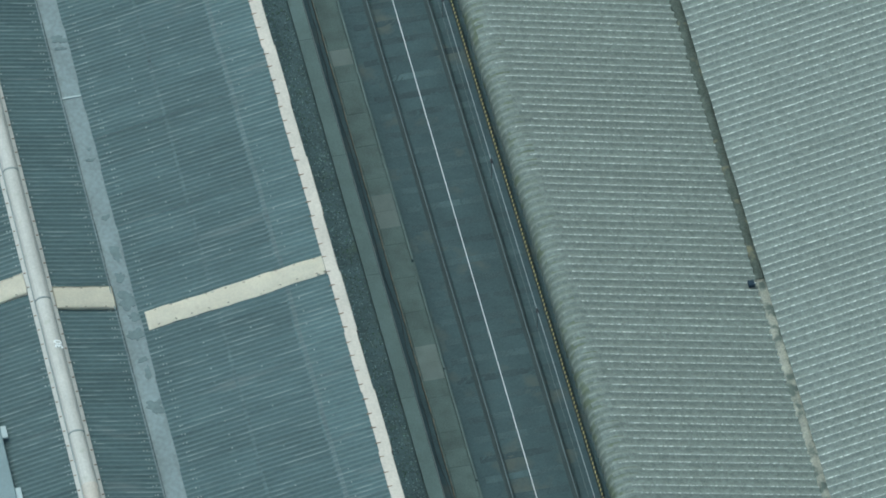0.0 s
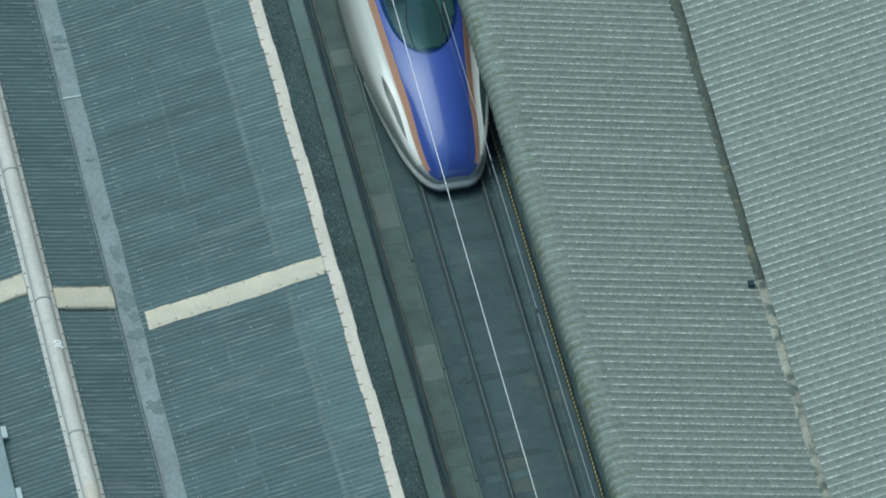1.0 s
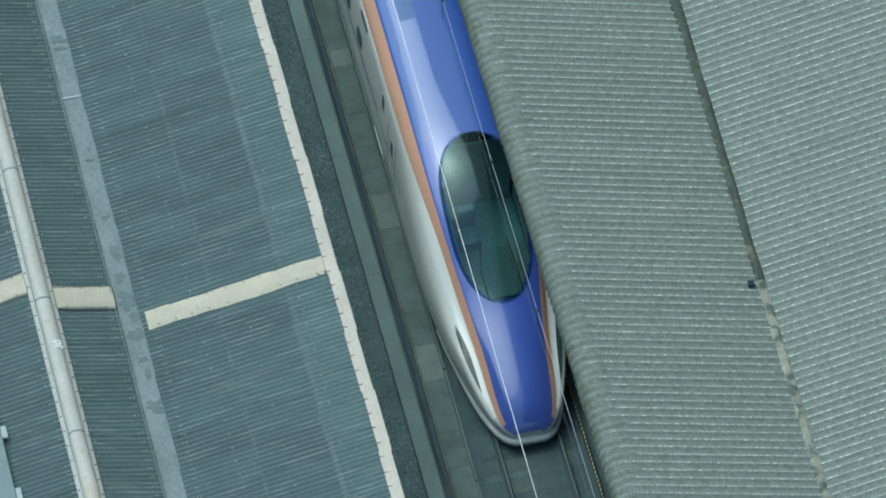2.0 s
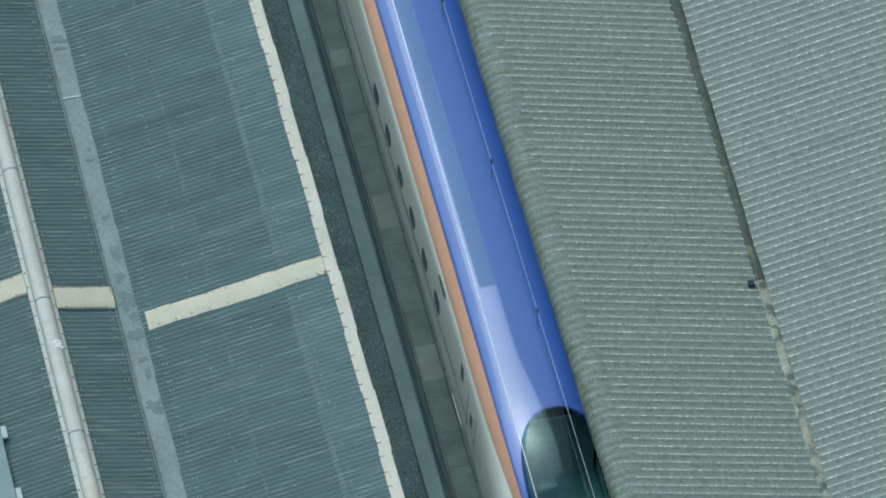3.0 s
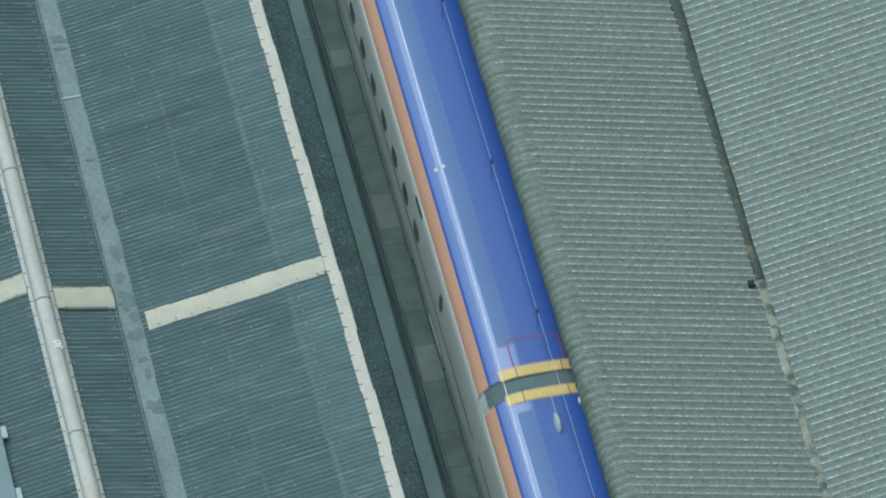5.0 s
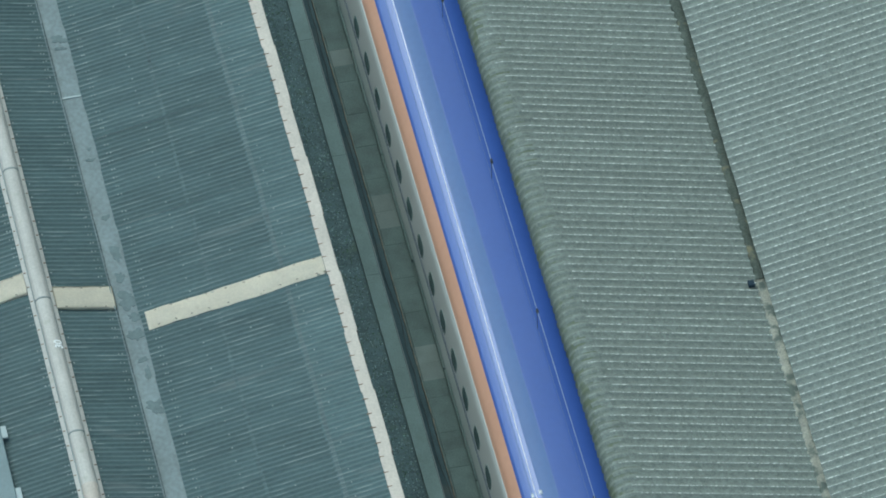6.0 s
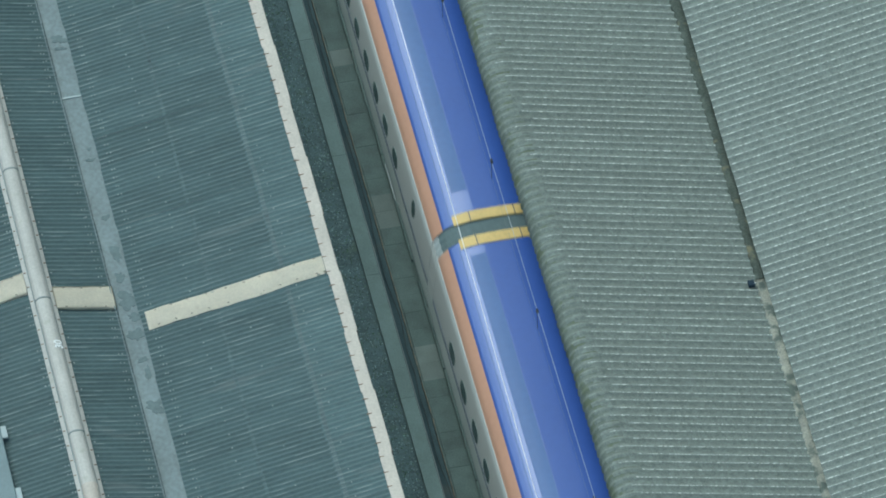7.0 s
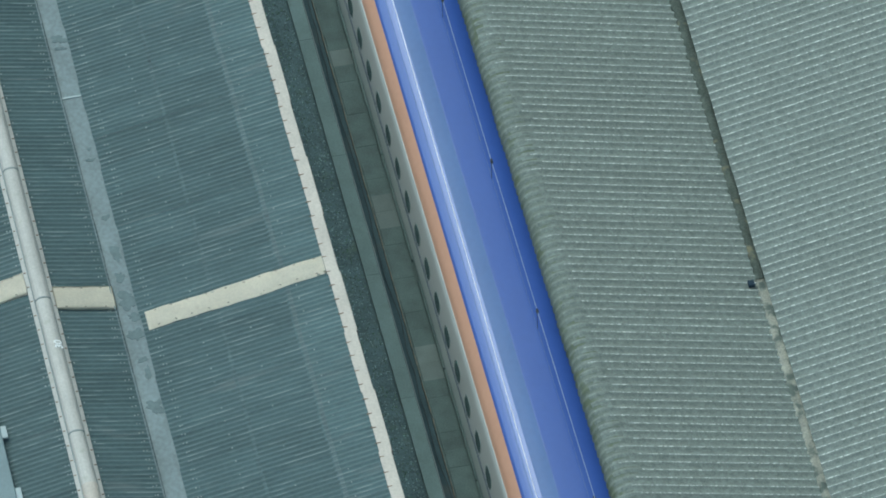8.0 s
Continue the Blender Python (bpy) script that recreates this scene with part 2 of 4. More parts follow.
def corrugated(section, pitch, waves, height, per_wave, power=1.0, thick=0.008, crest=None):
    """A sheet with its waves along y, bent along a section of (x, z) points; crest: the share of a wave that gets material 1."""
    bm = bmesh.new()
    normals = []
    for k in range(len(section)):
        a, b = Vector(section[max(k - 1, 0)]), Vector(section[min(k + 1, len(section) - 1)])
        d = (b - a).normalized()
        n = Vector((-d.y, d.x))
        normals.append(n)
    count = waves * per_wave
    layers = []
    for off in (0.0, -thick):
        grid = []
        for j in range(count + 1):
            w = (0.5 + 0.5 * math.cos(2 * math.pi * (j / per_wave))) ** power
            row = []
            for (x, z), n in zip(section, normals):
                h = height * w + off
                row.append(bm.verts.new((x + n.x * h, pitch * j / per_wave, z + n.y * h)))
            grid.append(row)
        layers.append(grid)
    for li, grid in enumerate(layers):
        for j in range(count):
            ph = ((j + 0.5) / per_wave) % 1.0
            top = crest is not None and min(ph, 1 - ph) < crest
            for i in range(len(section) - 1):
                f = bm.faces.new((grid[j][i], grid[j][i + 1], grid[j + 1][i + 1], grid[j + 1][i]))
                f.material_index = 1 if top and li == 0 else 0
                f.smooth = True
    g, h = layers
    lone = lambda v: bm.verts.new(v.co)
    for j in range(count):
        for i in (0, len(section) - 1):
            bm.faces.new([lone(v) for v in (g[j][i], g[j + 1][i], h[j + 1][i], h[j][i])])
    return bm


def empty(name, label, category, kind="", place=None):
    ob = tagged(new(name), label, category, "", kind)
    if place is not None:
        ob.matrix_basis = place
    return ob


Y0, Y1 = -24.0, 14.0      # the built stretch of the line

# ---- ground, track bed and track ----
bm = bmesh.new()
for sx in range(-4, 4):
    for sy in range(-4, 4):
        v = [bm.verts.new((x * 500.0, y * 500.0, -0.5)) for x, y in ((sx, sy), (sx + 1, sy), (sx + 1, sy + 1), (sx, sy + 1))]
        bm.faces.new(v)
bmesh.ops.remove_doubles(bm, verts=bm.verts, dist=0.01)
tagged(part("ground", bm, M_GROUND), "flat grey railway ground under the station", "ground", kind="structure")


def gravel_bed(name, x0, x1, z, label, mat, step=0.07, rough=0.014):
    bm = bmesh.new()
    nx, ny = max(2, int((x1 - x0) / step)), int((Y1 - Y0) / step)
    top = [[bm.verts.new((x0 + (x1 - x0) * i / nx, Y0 + (Y1 - Y0) * j / ny,
                          z + rough * noise.noise((i * 0.9 + x0 * 7, j * 0.9, z)) + 0.5 * rough * noise.noise((i * 0.2, j * 0.17, 5 + x0))))
            for i in range(nx + 1)] for j in range(ny + 1)]
    for j in range(ny):
        for i in range(nx):
            bm.faces.new((top[j][i], top[j][i + 1], top[j + 1][i + 1], top[j + 1][i]))
    for i in (0, nx):
        a = [top[j][i] for j in range(0, ny + 1)]
        low = [bm.verts.new((v.co.x, v.co.y, -0.5)) for v in a]
        for k in range(ny):
            bm.faces.new((a[k], a[k + 1], low[k + 1], low[k]))
    return tagged(part(name, bm, mat), label, "gravel", kind="structure")


gravel_bed("track_bed", -1.36, 1.72, -0.17, "dark dusty ballast bed between the running rails", M_BALLAST)
gravel_bed("side_ballast", -6.0, -2.685, 0.68, "dark ballast strip with weeds beside the low wall", M_SIDE)


def stones(name, x0, x1, z, count, size, mat, label):
    rnd = random.Random(len(name) + count)
    bm = bmesh.new()
    for _ in range(count):
        c = Vector((rnd.uniform(x0, x1), rnd.uniform(-13, 11), z))
        s = size * rnd.uniform(0.5, 1.3)
        q = Euler((rnd.uniform(0, 6), rnd.uniform(0, 6), rnd.uniform(0, 6))).to_matrix()
        vs = [bm.verts.new(c + q @ Vector((s * a * rnd.uniform(0.7, 1.2), s * b * rnd.uniform(0.7, 1.2), s * 0.8 * d)))
              for a, b, d in ((1, 0, 0), (-1, 0, 0), (0, 1, 0), (0, -1, 0), (0, 0, 1), (0, 0, -1))]
        for a, b, d in ((0, 2, 4), (2, 1, 4), (1, 3, 4), (3, 0, 4), (2, 0, 5), (1, 2, 5), (3, 1, 5), (0, 3, 5)):
            bm.faces.new((vs[a], vs[b], vs[d]))
    return tagged(part(name, bm, mat), label, "stones", kind="stuff")


stones("ballast_stones", -4.4, -2.75, 0.688, 8000, 0.021, M_PEBBLE, "loose grey ballast stones beside the low wall")
stones("track_stones", -1.34, 1.5, -0.170, 5000, 0.014, M_BALLAST, "dusty dark ballast stones between the sleepers")
stones("weeds", -3.9, -2.76, 0.69, 1600, 0.02, M_WEED, "small green weeds in the ballast")

track = empty("track", "standard gauge railway track with grimy concrete sleepers", "railway track", "structure")
RAIL = [(-.0725, -.175), (.0725, -.175), (.0725, -.16), (.012, -.14), (.010, -.045), (.034, -.035), (.034, -.006)]
for sx in (-0.7175, 0.7175):
    bm = bmesh.new()
    prism(bm, [(sx + x, z) for x, z in RAIL] + [(sx - .034, -.006), (sx - .034, -.035), (sx - .010, -.045), (sx - .012, -.14), (sx - .0725, -.16)], (Y0, Y1))
    rail = part("rail", bm, M_RAIL, track, "rusty steel rail with a polished head")
    bm = bmesh.new()
    half = .007 if sx < 0 else .010
    box(bm, sx - half, sx + half, Y0, Y1, -.006, 0.0)
    part("rail_head", bm, M_RAILTOP, rail, "polished steel running surface")
bm = bmesh.new()
box(bm, -1.2, 1.2, -0.12, 0.12, -0.3, -0.166, 0.03)
sleeper = part("sleeper", bm, M_SLEEPER, track)
sleeper.location.y = Y0 + 0.3
n_sleepers = int((Y1 - Y0) / 0.6)
for k in range(1, n_sleepers):
    again(sleeper, pose(0, Y0 + 0.3 + 0.6 * k, 0), track)

# ---- low wall, cable trough, cables ----
wall = empty("parapet_wall", "low grey concrete wall with a flat coping beside the track", "wall", "structure")
bm = bmesh.new()
box(bm, -2.68, -2.44, Y0, Y1, -0.5, 0.80)
part("wall_body", bm, M_CONC, wall)
bm = bmesh.new()
box(bm, -2.735, -2.395, 0, 3.797, 0.80, 0.90, 0.004)
coping = part("coping", bm, M_CONC, wall)
coping.location.y = Y0
for k in range(1, 10):
    again(coping, pose(0.0, Y0 + 3.8 * k, 0.0), wall)
trough = empty("cable_trough", "concrete cable trough covered with short damp slabs", "cable trough", "structure")
bm = bmesh.new()
box(bm, -2.0, -1.95, Y0, Y1, -0.5, -0.01)
box(bm, -1.95, -1.355, Y0, Y1, -0.5, -0.07)
part("channel", bm, M_COVER, trough)
for k in range(int((Y1 - Y0) / 3.4)):
    bm = bmesh.new()
    box(bm, -1.43, -1.385, Y0 + 3.4 * k + .02, Y0 + 3.4 * k + (3.38 if k % 3 else 2.75), -0.5, 0.022 + .010 * math.sin(k * 4.3), 0.008)
    part("kerb", bm, M_CONC, trough, "narrow concrete edge kerb")
cover_meshes = {}
for k in range(int((Y1 - Y0) / 0.53)):
    y = Y0 + 0.53 * k
    pale = any(abs(y + 0.26 - c) < 0.53 for c in (6.47, 1.6, -3.4, -8.2, 11.3, -13.0))
    if pale not in cover_meshes:
        bm = bmesh.new()
        box(bm, -1.945, -1.445, 0.0005, 0.5295, -0.05, 0.0, 0.002)
        cover_meshes[pale] = part("cover_slab", bm, M_COVER_PALE if pale else M_COVER, trough, "pale renewed concrete slab" if pale else "")
        cover_meshes[pale].location.y = y
    else:
        again(cover_meshes[pale], pose(0.004 * math.sin(k * 7.1), y, 0.003 * math.sin(k * 3.3), 0, 0, 0.15 * math.sin(k * 5.7)), trough)
rnd = random.Random(4)
bm = bmesh.new()
tube(bm, [(-1.99 + rnd.uniform(-.012, .012), Y0 + 0.5 * k, 0.01 + rnd.uniform(0, .01)) for k in range(int((Y1 - Y0) / .5))], 0.008)
tagged(part("signal_cable", bm, M_CABLE), "thin rust-coloured cable along the trough edge", "cable")
bm = bmesh.new()
tube(bm, [(-2.10 + .07 * noise.noise((k * .23, 4, 1)) + .03 * math.sin(k * .31), Y0 + .25 * k, -.04) for k in range(int((Y1 - Y0) / .25))], 0.010)
tagged(part("power_cable", bm, M_BLACK), "slack black cable lying beside the trough", "cable")
bm = bmesh.new()
tube(bm, [(-2.37, Y0, 0.86), (-2.37, Y1, 0.86)], 0.013)
tagged(part("wall_conduit", bm, M_STEEL), "thin grey conduit along the wall top", "conduit")
bm = bmesh.new()
tube(bm, [(-2.25 + 0.01 * math.sin(k), Y0 + k, -0.06) for k in range(int(Y1 - Y0) + 1)], 0.02)
box(bm, -2.395, -2.0, Y0, Y1, -0.5, -0.08)
tagged(part("drain_strip", bm, M_BALLAST), "dark narrow drain strip between wall and trough", "drain", kind="structure")
# twisted rope of yellow and black beside the far rail
bm = bmesh.new()
step = 0.066
for k in range(int((Y1 - Y0) / step)):
    y = Y0 + k * step
    ring = []
    for e in (0, 1):
        ring.append([bm.verts.new((1.27 + .021 * math.cos(t), y + e * step + .03 * math.cos(t), 0.0 + .021 * math.sin(t)))
                     for t in (2 * math.pi * i / 8 for i in range(8))])
    for i in range(8):
        bm.faces.new((ring[0][i], ring[0][(i + 1) % 8], ring[1][(i + 1) % 8], ring[1][i])).material_index = k % 2
bmesh.ops.remove_doubles(bm, verts=bm.verts, dist=0.0005)
box(bm, 1.255, 1.285, Y0, Y1, -0.2, -0.02, mat=1)
tagged(part("marker_rope", bm, [M_YELLOW, M_BLACK]), "twisted yellow and black rope beside the rail", "rope")

# ---- overhead line ----
catenary = empty("catenary", "overhead line of messenger wire, droppers and contact wire", "overhead wire")
bm = bmesh.new()
box(bm, -3.32, -3.08, -.12, .12, -0.5, 6.9, 0.01)
box(bm, -3.2, 0.1, -.05, .05, 6.06, 6.16, 0.01)
box(bm, -3.2, 0.1, -.04, .04, 5.73, 5.80, 0.01)
box(bm, -0.13, -0.05, -.04, .04, 5.10, 5.76)
mast = tagged(part("catenary_mast", bm, M_STEEL), "grey steel overhead line mast with arms", "mast", "overhead line masts", "structure")
mast.location = (0, -40.0, 0)
copy_thing(mast, pose(0, 30.0, 0))
bm = bmesh.new()
tube(bm, [(-0.10, -40.0, 5.76), (-0.10, -12.64, 5.76), (-0.10, -7.17, 5.71), (-0.10, -2.6, 5.68), (-0.10, 2.51, 5.70), (-0.10, 30.0, 5.76)], 0.006)
part("messenger_wire", bm, M_COPPER, catenary, "grey stranded messenger wire")
bm = bmesh.new()
tube(bm, [(-0.09, -40.0, 5.12), (-0.09, 30.0, 5.12)], 0.003)
part("contact_wire", bm, M_STEEL, catenary, "thin dull contact wire")
for y in (-12.64, -7.17, -2.6, 2.51):
    bm = bmesh.new()
    tube(bm, [(-0.1, y, 5.70), (-0.095, y, 5.12)], 0.006)
    box(bm, -0.125, -0.075, y - 0.05, y + 0.05, 5.66, 5.74, 0.008)
    part("dropper", bm, M_CLIP, catenary, "dark dropper with a clamp")
bm = bmesh.new()
tube(bm, [(-1.31 - 0.0056 * 40, -40.0, 6.1), (-1.31 + 0.0056 * 30, 30.0, 6.1)], 0.0065, 8)
tagged(part("feeder_wire", bm, M_WIRE), "bright bare aluminium wire strung above the track", "wire")

# ---- station canopy over the far platform ----
canopy = empty("canopy_grey", "grey corrugated cement canopy with a rounded eave and a middle valley", "canopy", "structure")
PITCH = 0.2253
EAVE = [(.47, 4.70), (.455, 4.82), (.475, 4.94), (.535, 5.045), (.58, 5.088), (.63, 5.12), (.69, 5.145), (.75, 5.16), (.88, 5.172), (1.02, 5.15)]
SLOPE = 0.28
for k in range(int((Y1 - Y0) / (4 * PITCH))):
    y = Y0 + 4 * PITCH * k
    end = 5.47 + 0.0227 * (y + 2 * PITCH + 4.5) - 0.20
    bend = EAVE + [(x, 5.15 - SLOPE * (x - 1.02)) for x in (1.12, 1.22, 1.34, 1.6, 3.2, end)]
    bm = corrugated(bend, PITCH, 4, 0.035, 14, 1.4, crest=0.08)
    for f in bm.faces:
        c = f.calc_center_median()
        wave = math.floor((c.y / PITCH) + .5) + 4 * k
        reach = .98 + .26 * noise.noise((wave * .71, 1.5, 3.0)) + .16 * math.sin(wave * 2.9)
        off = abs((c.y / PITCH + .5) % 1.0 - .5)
        # algae along the lip; between the ribs also shade painted into the troughs
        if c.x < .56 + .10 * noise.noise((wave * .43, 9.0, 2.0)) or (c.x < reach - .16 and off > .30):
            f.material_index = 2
        elif c.x < reach and f.material_index == 1:
            f.material_index = 0
    sheet = part("roof_sheet", bm, [M_SLATE_GREY, M_SLATE_GREY_CREST, M_ALGAE_SHADE], canopy)
    sheet.matrix_basis = pose(0.006 * math.sin(k * 2.7), y, 0.003 * math.sin(k * 4.1))
far_roof = empty("canopy_grey_far", "grey corrugated cement roof slope rising from the valley gutter", "canopy", "structure", pose(5.47, -4.5, 4.0, 0, 0, -1.3))
RISE = 0.28
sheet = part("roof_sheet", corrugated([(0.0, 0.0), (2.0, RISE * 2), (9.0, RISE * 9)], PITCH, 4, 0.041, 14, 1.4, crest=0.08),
             [M_SLATE_GREY, M_SLATE_GREY_CREST], far_roof)
sheet.location.y = -18.865
for k in range(1, 40):
    again(sheet, pose(0.006 * math.sin(k * 2.1), -18.865 + 4 * PITCH * k, 0.003 * math.sin(k * 3.1)), far_roof)
valley = empty("valley_gutter", "mossy valley gutter filled with silt between the roof slopes", "gutter", "structure", pose(5.47, -4.5, 4.0, 0, 0, -1.3))
rnd = random.Random(9)
for y0, y1, m, z in ((-1.4, 19.0, M_MOSS, -0.03), (-19.0, -1.4, M_SILT, 0.02)):
    bm = bmesh.new()
    n = int((y1 - y0) / 0.12)
    rows = []
    for j in range(n + 1):
        y = y0 + (y1 - y0) * j / n
        wob = 0.05 * noise.noise((y * 3.1, 3, 1))
        rows.append([bm.verts.new((x + (wob if x < -.1 else 0), y, z + h + 0.05 * noise.noise((x * 7, y * 4.5, 2))))
                     for x, h in ((-.25, -.045), (-.18, .0), (-.1, .01), (-.02, -.015), (.05, -.05))])
    for a, b in zip(rows, rows[1:]):
        for i in range(4):
            bm.faces.new((a[i], a[i + 1], b[i + 1], b[i]))
    bmesh.ops.solidify(bm, geom=bm.faces[:], thickness=0.02)
    part("silt_bed", bm, m, valley, "", True)
bm = bmesh.new()
box(bm, -0.42, -0.28, -1.64, -1.49, 0.06, 0.15, 0.004)
part("outlet", bm, M_DARK, valley, "dark square rainwater outlet")

# ---- canopy over the near platform ----
WET = [(-8.64, 4.80, .17, .14), (-8.66, 4.50, .12, .06), (-8.62, 1.28, .05, .05), (-8.66, .94, .12, .05), (-8.66, -.85, .08, .10), (-8.60, -1.90, .10, .28),
       (-8.66, -2.70, .12, .15), (-8.66, -3.37, .22, .27), (-8.60, -3.93, .14, .12), (-8.66, -4.45, .15, .15), (-8.64, -5.20, .10, .08), (-8.60, -5.60, .07, .20),
       (-8.64, -6.60, .16, .20), (-8.68, 7.3, .15, .2), (-8.6, -11.5, .15, .3)]
LEFT = pose(0, 0, 0, 0, 0, 0.33)
roof = empty("canopy_blue", "blue-grey corrugated slate canopy with cream cover strips", "canopy", "structure", LEFT)
LP = 0.13


def course(name, section, y_shift=0.0, mat=M_SLATE_BLUE):
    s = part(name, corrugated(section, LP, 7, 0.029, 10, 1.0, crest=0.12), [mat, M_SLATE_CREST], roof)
    s.location.y = Y0 + y_shift
    tilt = 0.22 if name == "slate_sheet" else 0.0
    for k in range(1, int((Y1 - Y0) / (7 * LP)) - 1):
        again(s, pose(0.012 * math.sin(k * 1.9), Y0 + y_shift + 7 * LP * k, 0.0025 * math.sin(k * 3.7 + len(name)), -tilt - .05 * math.sin(k * 2.3)), roof)


EDGE_X, EDGE_Z, VAL_X, VAL_Z = -4.17, 5.0, -8.45, 4.05
SR = (EDGE_Z - VAL_Z) / (EDGE_X - VAL_X)
zr = lambda x: VAL_Z + SR * (x - VAL_X)
course("slate_sheet", [(-8.47, zr(-8.47)), (-6.72, zr(-6.72))])
course("slate_sheet", [(-6.86, zr(-6.86) + .012), (-5.15, zr(-5.15) + .004)])
course("lap_strip", [(-6.84, zr(-6.84) + .024), (-6.77, zr(-6.77) + .024)], 0.0, M_SLATE_EDGE)
course("slate_sheet", [(-5.3, zr(-5.3) + .014), (EDGE_X + .02, zr(EDGE_X + .02) + .014)], 0.4, M_SLATE_PALE)
course("lap_strip", [(-5.27, zr(-5.27) + .030), (-5.17, zr(-5.17) + .034)], 0.4, M_SLATE_LAP)
SL = 0.24
zl = lambda x: VAL_Z - SL * (x + 8.92)
course("slate_sheet", [(-10.45, zl(-10.45)), (-8.95, zl(-8.95))], 0.2)
RIDGE_X, RIDGE_Z = -10.55, zl(-10.55)
zf = lambda x: RIDGE_Z + SL * (x - RIDGE_X)
course("slate_sheet", [(-12.2, zf(-12.2)), (-10.65, zf(-10.65))], 0.6)

bm = bmesh.new()
prism(bm, [(-8.97, VAL_Z + .085), (-8.94, VAL_Z - .03), (-8.42, VAL_Z - .03), (-8.40, VAL_Z - .012), (-8.39, VAL_Z - .012), (-8.40, VAL_Z - .08), (-8.96, VAL_Z - .08), (-8.99, VAL_Z + .085)],
      [Y0, Y1])
gutter = part("gutter", bm, M_GUTTER, roof, "galvanised box gutter with damp stains")
rnd = random.Random(12)
for x, y, rx, ry in WET:
    bm = bmesh.new()
    ring = []
    for k in range(30):
        t = 2 * math.pi * k / 30
        w = 1 + 0.8 * noise.noise((math.cos(t) * 1.3 + y, math.sin(t) * 1.3, x)) + 0.5 * noise.noise((math.cos(t) * 3.1, math.sin(t) * 3.1 + y, x))
        ring.append(bm.verts.new((max(-8.93, min(-8.43, x + rx * w * math.cos(t))), y + ry * w * math.sin(t), VAL_Z - .02)))
    bm.faces.new(ring)
    low = [bm.verts.new((v.co.x, v.co.y, VAL_Z - .05)) for v in ring]
    for k in range(30):
        bm.faces.new((ring[k], ring[(k + 1) % 30], low[(k + 1) % 30], low[k]))
    part("wet_patch", bm, M_WET, gutter, "dark wet silt patch")
bm = bmesh.new()
box(bm, -8.95, -8.41, 2.91, 2.96, VAL_Z - .03, VAL_Z - .005, 0.004)
part("gutter_joint", bm, M_JOINT, gutter, "pale joint strip across the gutter")
verge = empty("edge_trim", "cream white edge flashing in lapped lengths along the canopy edge", "flashing", "structure", LEFT)
bm = bmesh.new()
for k in range(7):
    w = .012 * noise.noise((k * .9, 2, 4))
    ring = [bm.verts.new((x, .2975 * k, z)) for x, z in (
        (-.13 + w, .052), (.0, .068), (.14, .075), (.155, .06), (.155, -.14), (.14, -.14), (.14, .05), (-.13 + w, .04))]
    if k:
        for i in range(8):
            bm.faces.new((old[i], old[(i + 1) % 8], ring[(i + 1) % 8], ring[i]))
    old = ring
flash = part("edge_flashing", bm, M_WHITE, verge)
flash.matrix_basis = pose(EDGE_X, Y0, EDGE_Z)
for k in range(1, 21):
    again(flash, pose(EDGE_X + .012 * math.sin(k * 3.3), Y0 + 1.77 * k, EDGE_Z + .004 * (k % 2), 0, 0, .10 * math.sin(k * 2.1)), verge)
bm = bmesh.new()
box(bm, -.07, .06, -.012, .012, 0, .018, 0.003)
tick = part("bracket", bm, M_RUST, verge)
tick.matrix_basis = pose(EDGE_X - .09, Y0, EDGE_Z + .05)
for k in range(1, 88):
    again(tick, pose(EDGE_X - .09 + .008 * math.sin(k * 5), Y0 + .425 * k + .015 * math.sin(k * 9), EDGE_Z + .05, 0, 0, 6 * math.sin(k * 3.7)), verge)

# half-round ridge capping with flanges, joint straps and fixing ticks
cap = []
for k in range(9):
    t = math.pi * k / 8
    cap.append((RIDGE_X - .175 * math.cos(t), RIDGE_Z + .06 + .13 * math.sin(t)))
cap = [(RIDGE_X - .28, RIDGE_Z - .005)] + cap + [(RIDGE_X + .28, RIDGE_Z - .005)]
low = [(x, z - .02) for x, z in reversed(cap)]
bm = bmesh.new()
prism(bm, cap + low, [Y0, Y1])
ridge = part("ridge_cap", bm, M_RIDGE, roof, "cream half-round ridge capping")
for x, h in ((RIDGE_X - .186, .050), (RIDGE_X + .184, .048)):
    bm = bmesh.new()
    box(bm, x - (.012 if x < RIDGE_X else .006), x + (.012 if x < RIDGE_X else .006), Y0, Y1, RIDGE_Z + h - .02, RIDGE_Z + h + .012)
    part("seam", bm, M_STEEL, ridge, "dark seam between flange and cap")
for y in (-11.4, -7.4, -3.43, 0.55):
    bm = bmesh.new()
    pts = [(RIDGE_X - .183 * math.cos(math.pi * k / 12), RIDGE_Z + .06 + .14 * math.sin(math.pi * k / 12)) for k in range(13)]
    prism(bm, pts + [(x, z - .03) for x, z in reversed(pts)], [y - .02, y + .02])
    part("joint_strap", bm, M_STEEL, ridge, "dark joint strap")
bm = bmesh.new()
pts = [(RIDGE_X - .181 * math.cos(math.pi * k / 12), RIDGE_Z + .06 + .137 * math.sin(math.pi * k / 12)) for k in range(13)]
prism(bm, pts + [(x, z - .03) for x, z in reversed(pts)], [-10.2, -8.9])
part("patch", bm, M_WHITE, ridge, "white repair sleeve")
bm = bmesh.new()
box(bm, -.03, .03, -.012, .012, 0, .016, 0.003)
tick2 = part("bracket", bm, M_RUST, ridge)
tick2.matrix_basis = pose(RIDGE_X - .25, Y0, RIDGE_Z + .012)
for k in range(1, 88):
    again(tick2, pose(RIDGE_X - .24, Y0 + .43 * k, RIDGE_Z + .02), ridge)
    again(tick2, pose(RIDGE_X + .24, Y0 + .43 * k + .2, RIDGE_Z + .02), ridge)


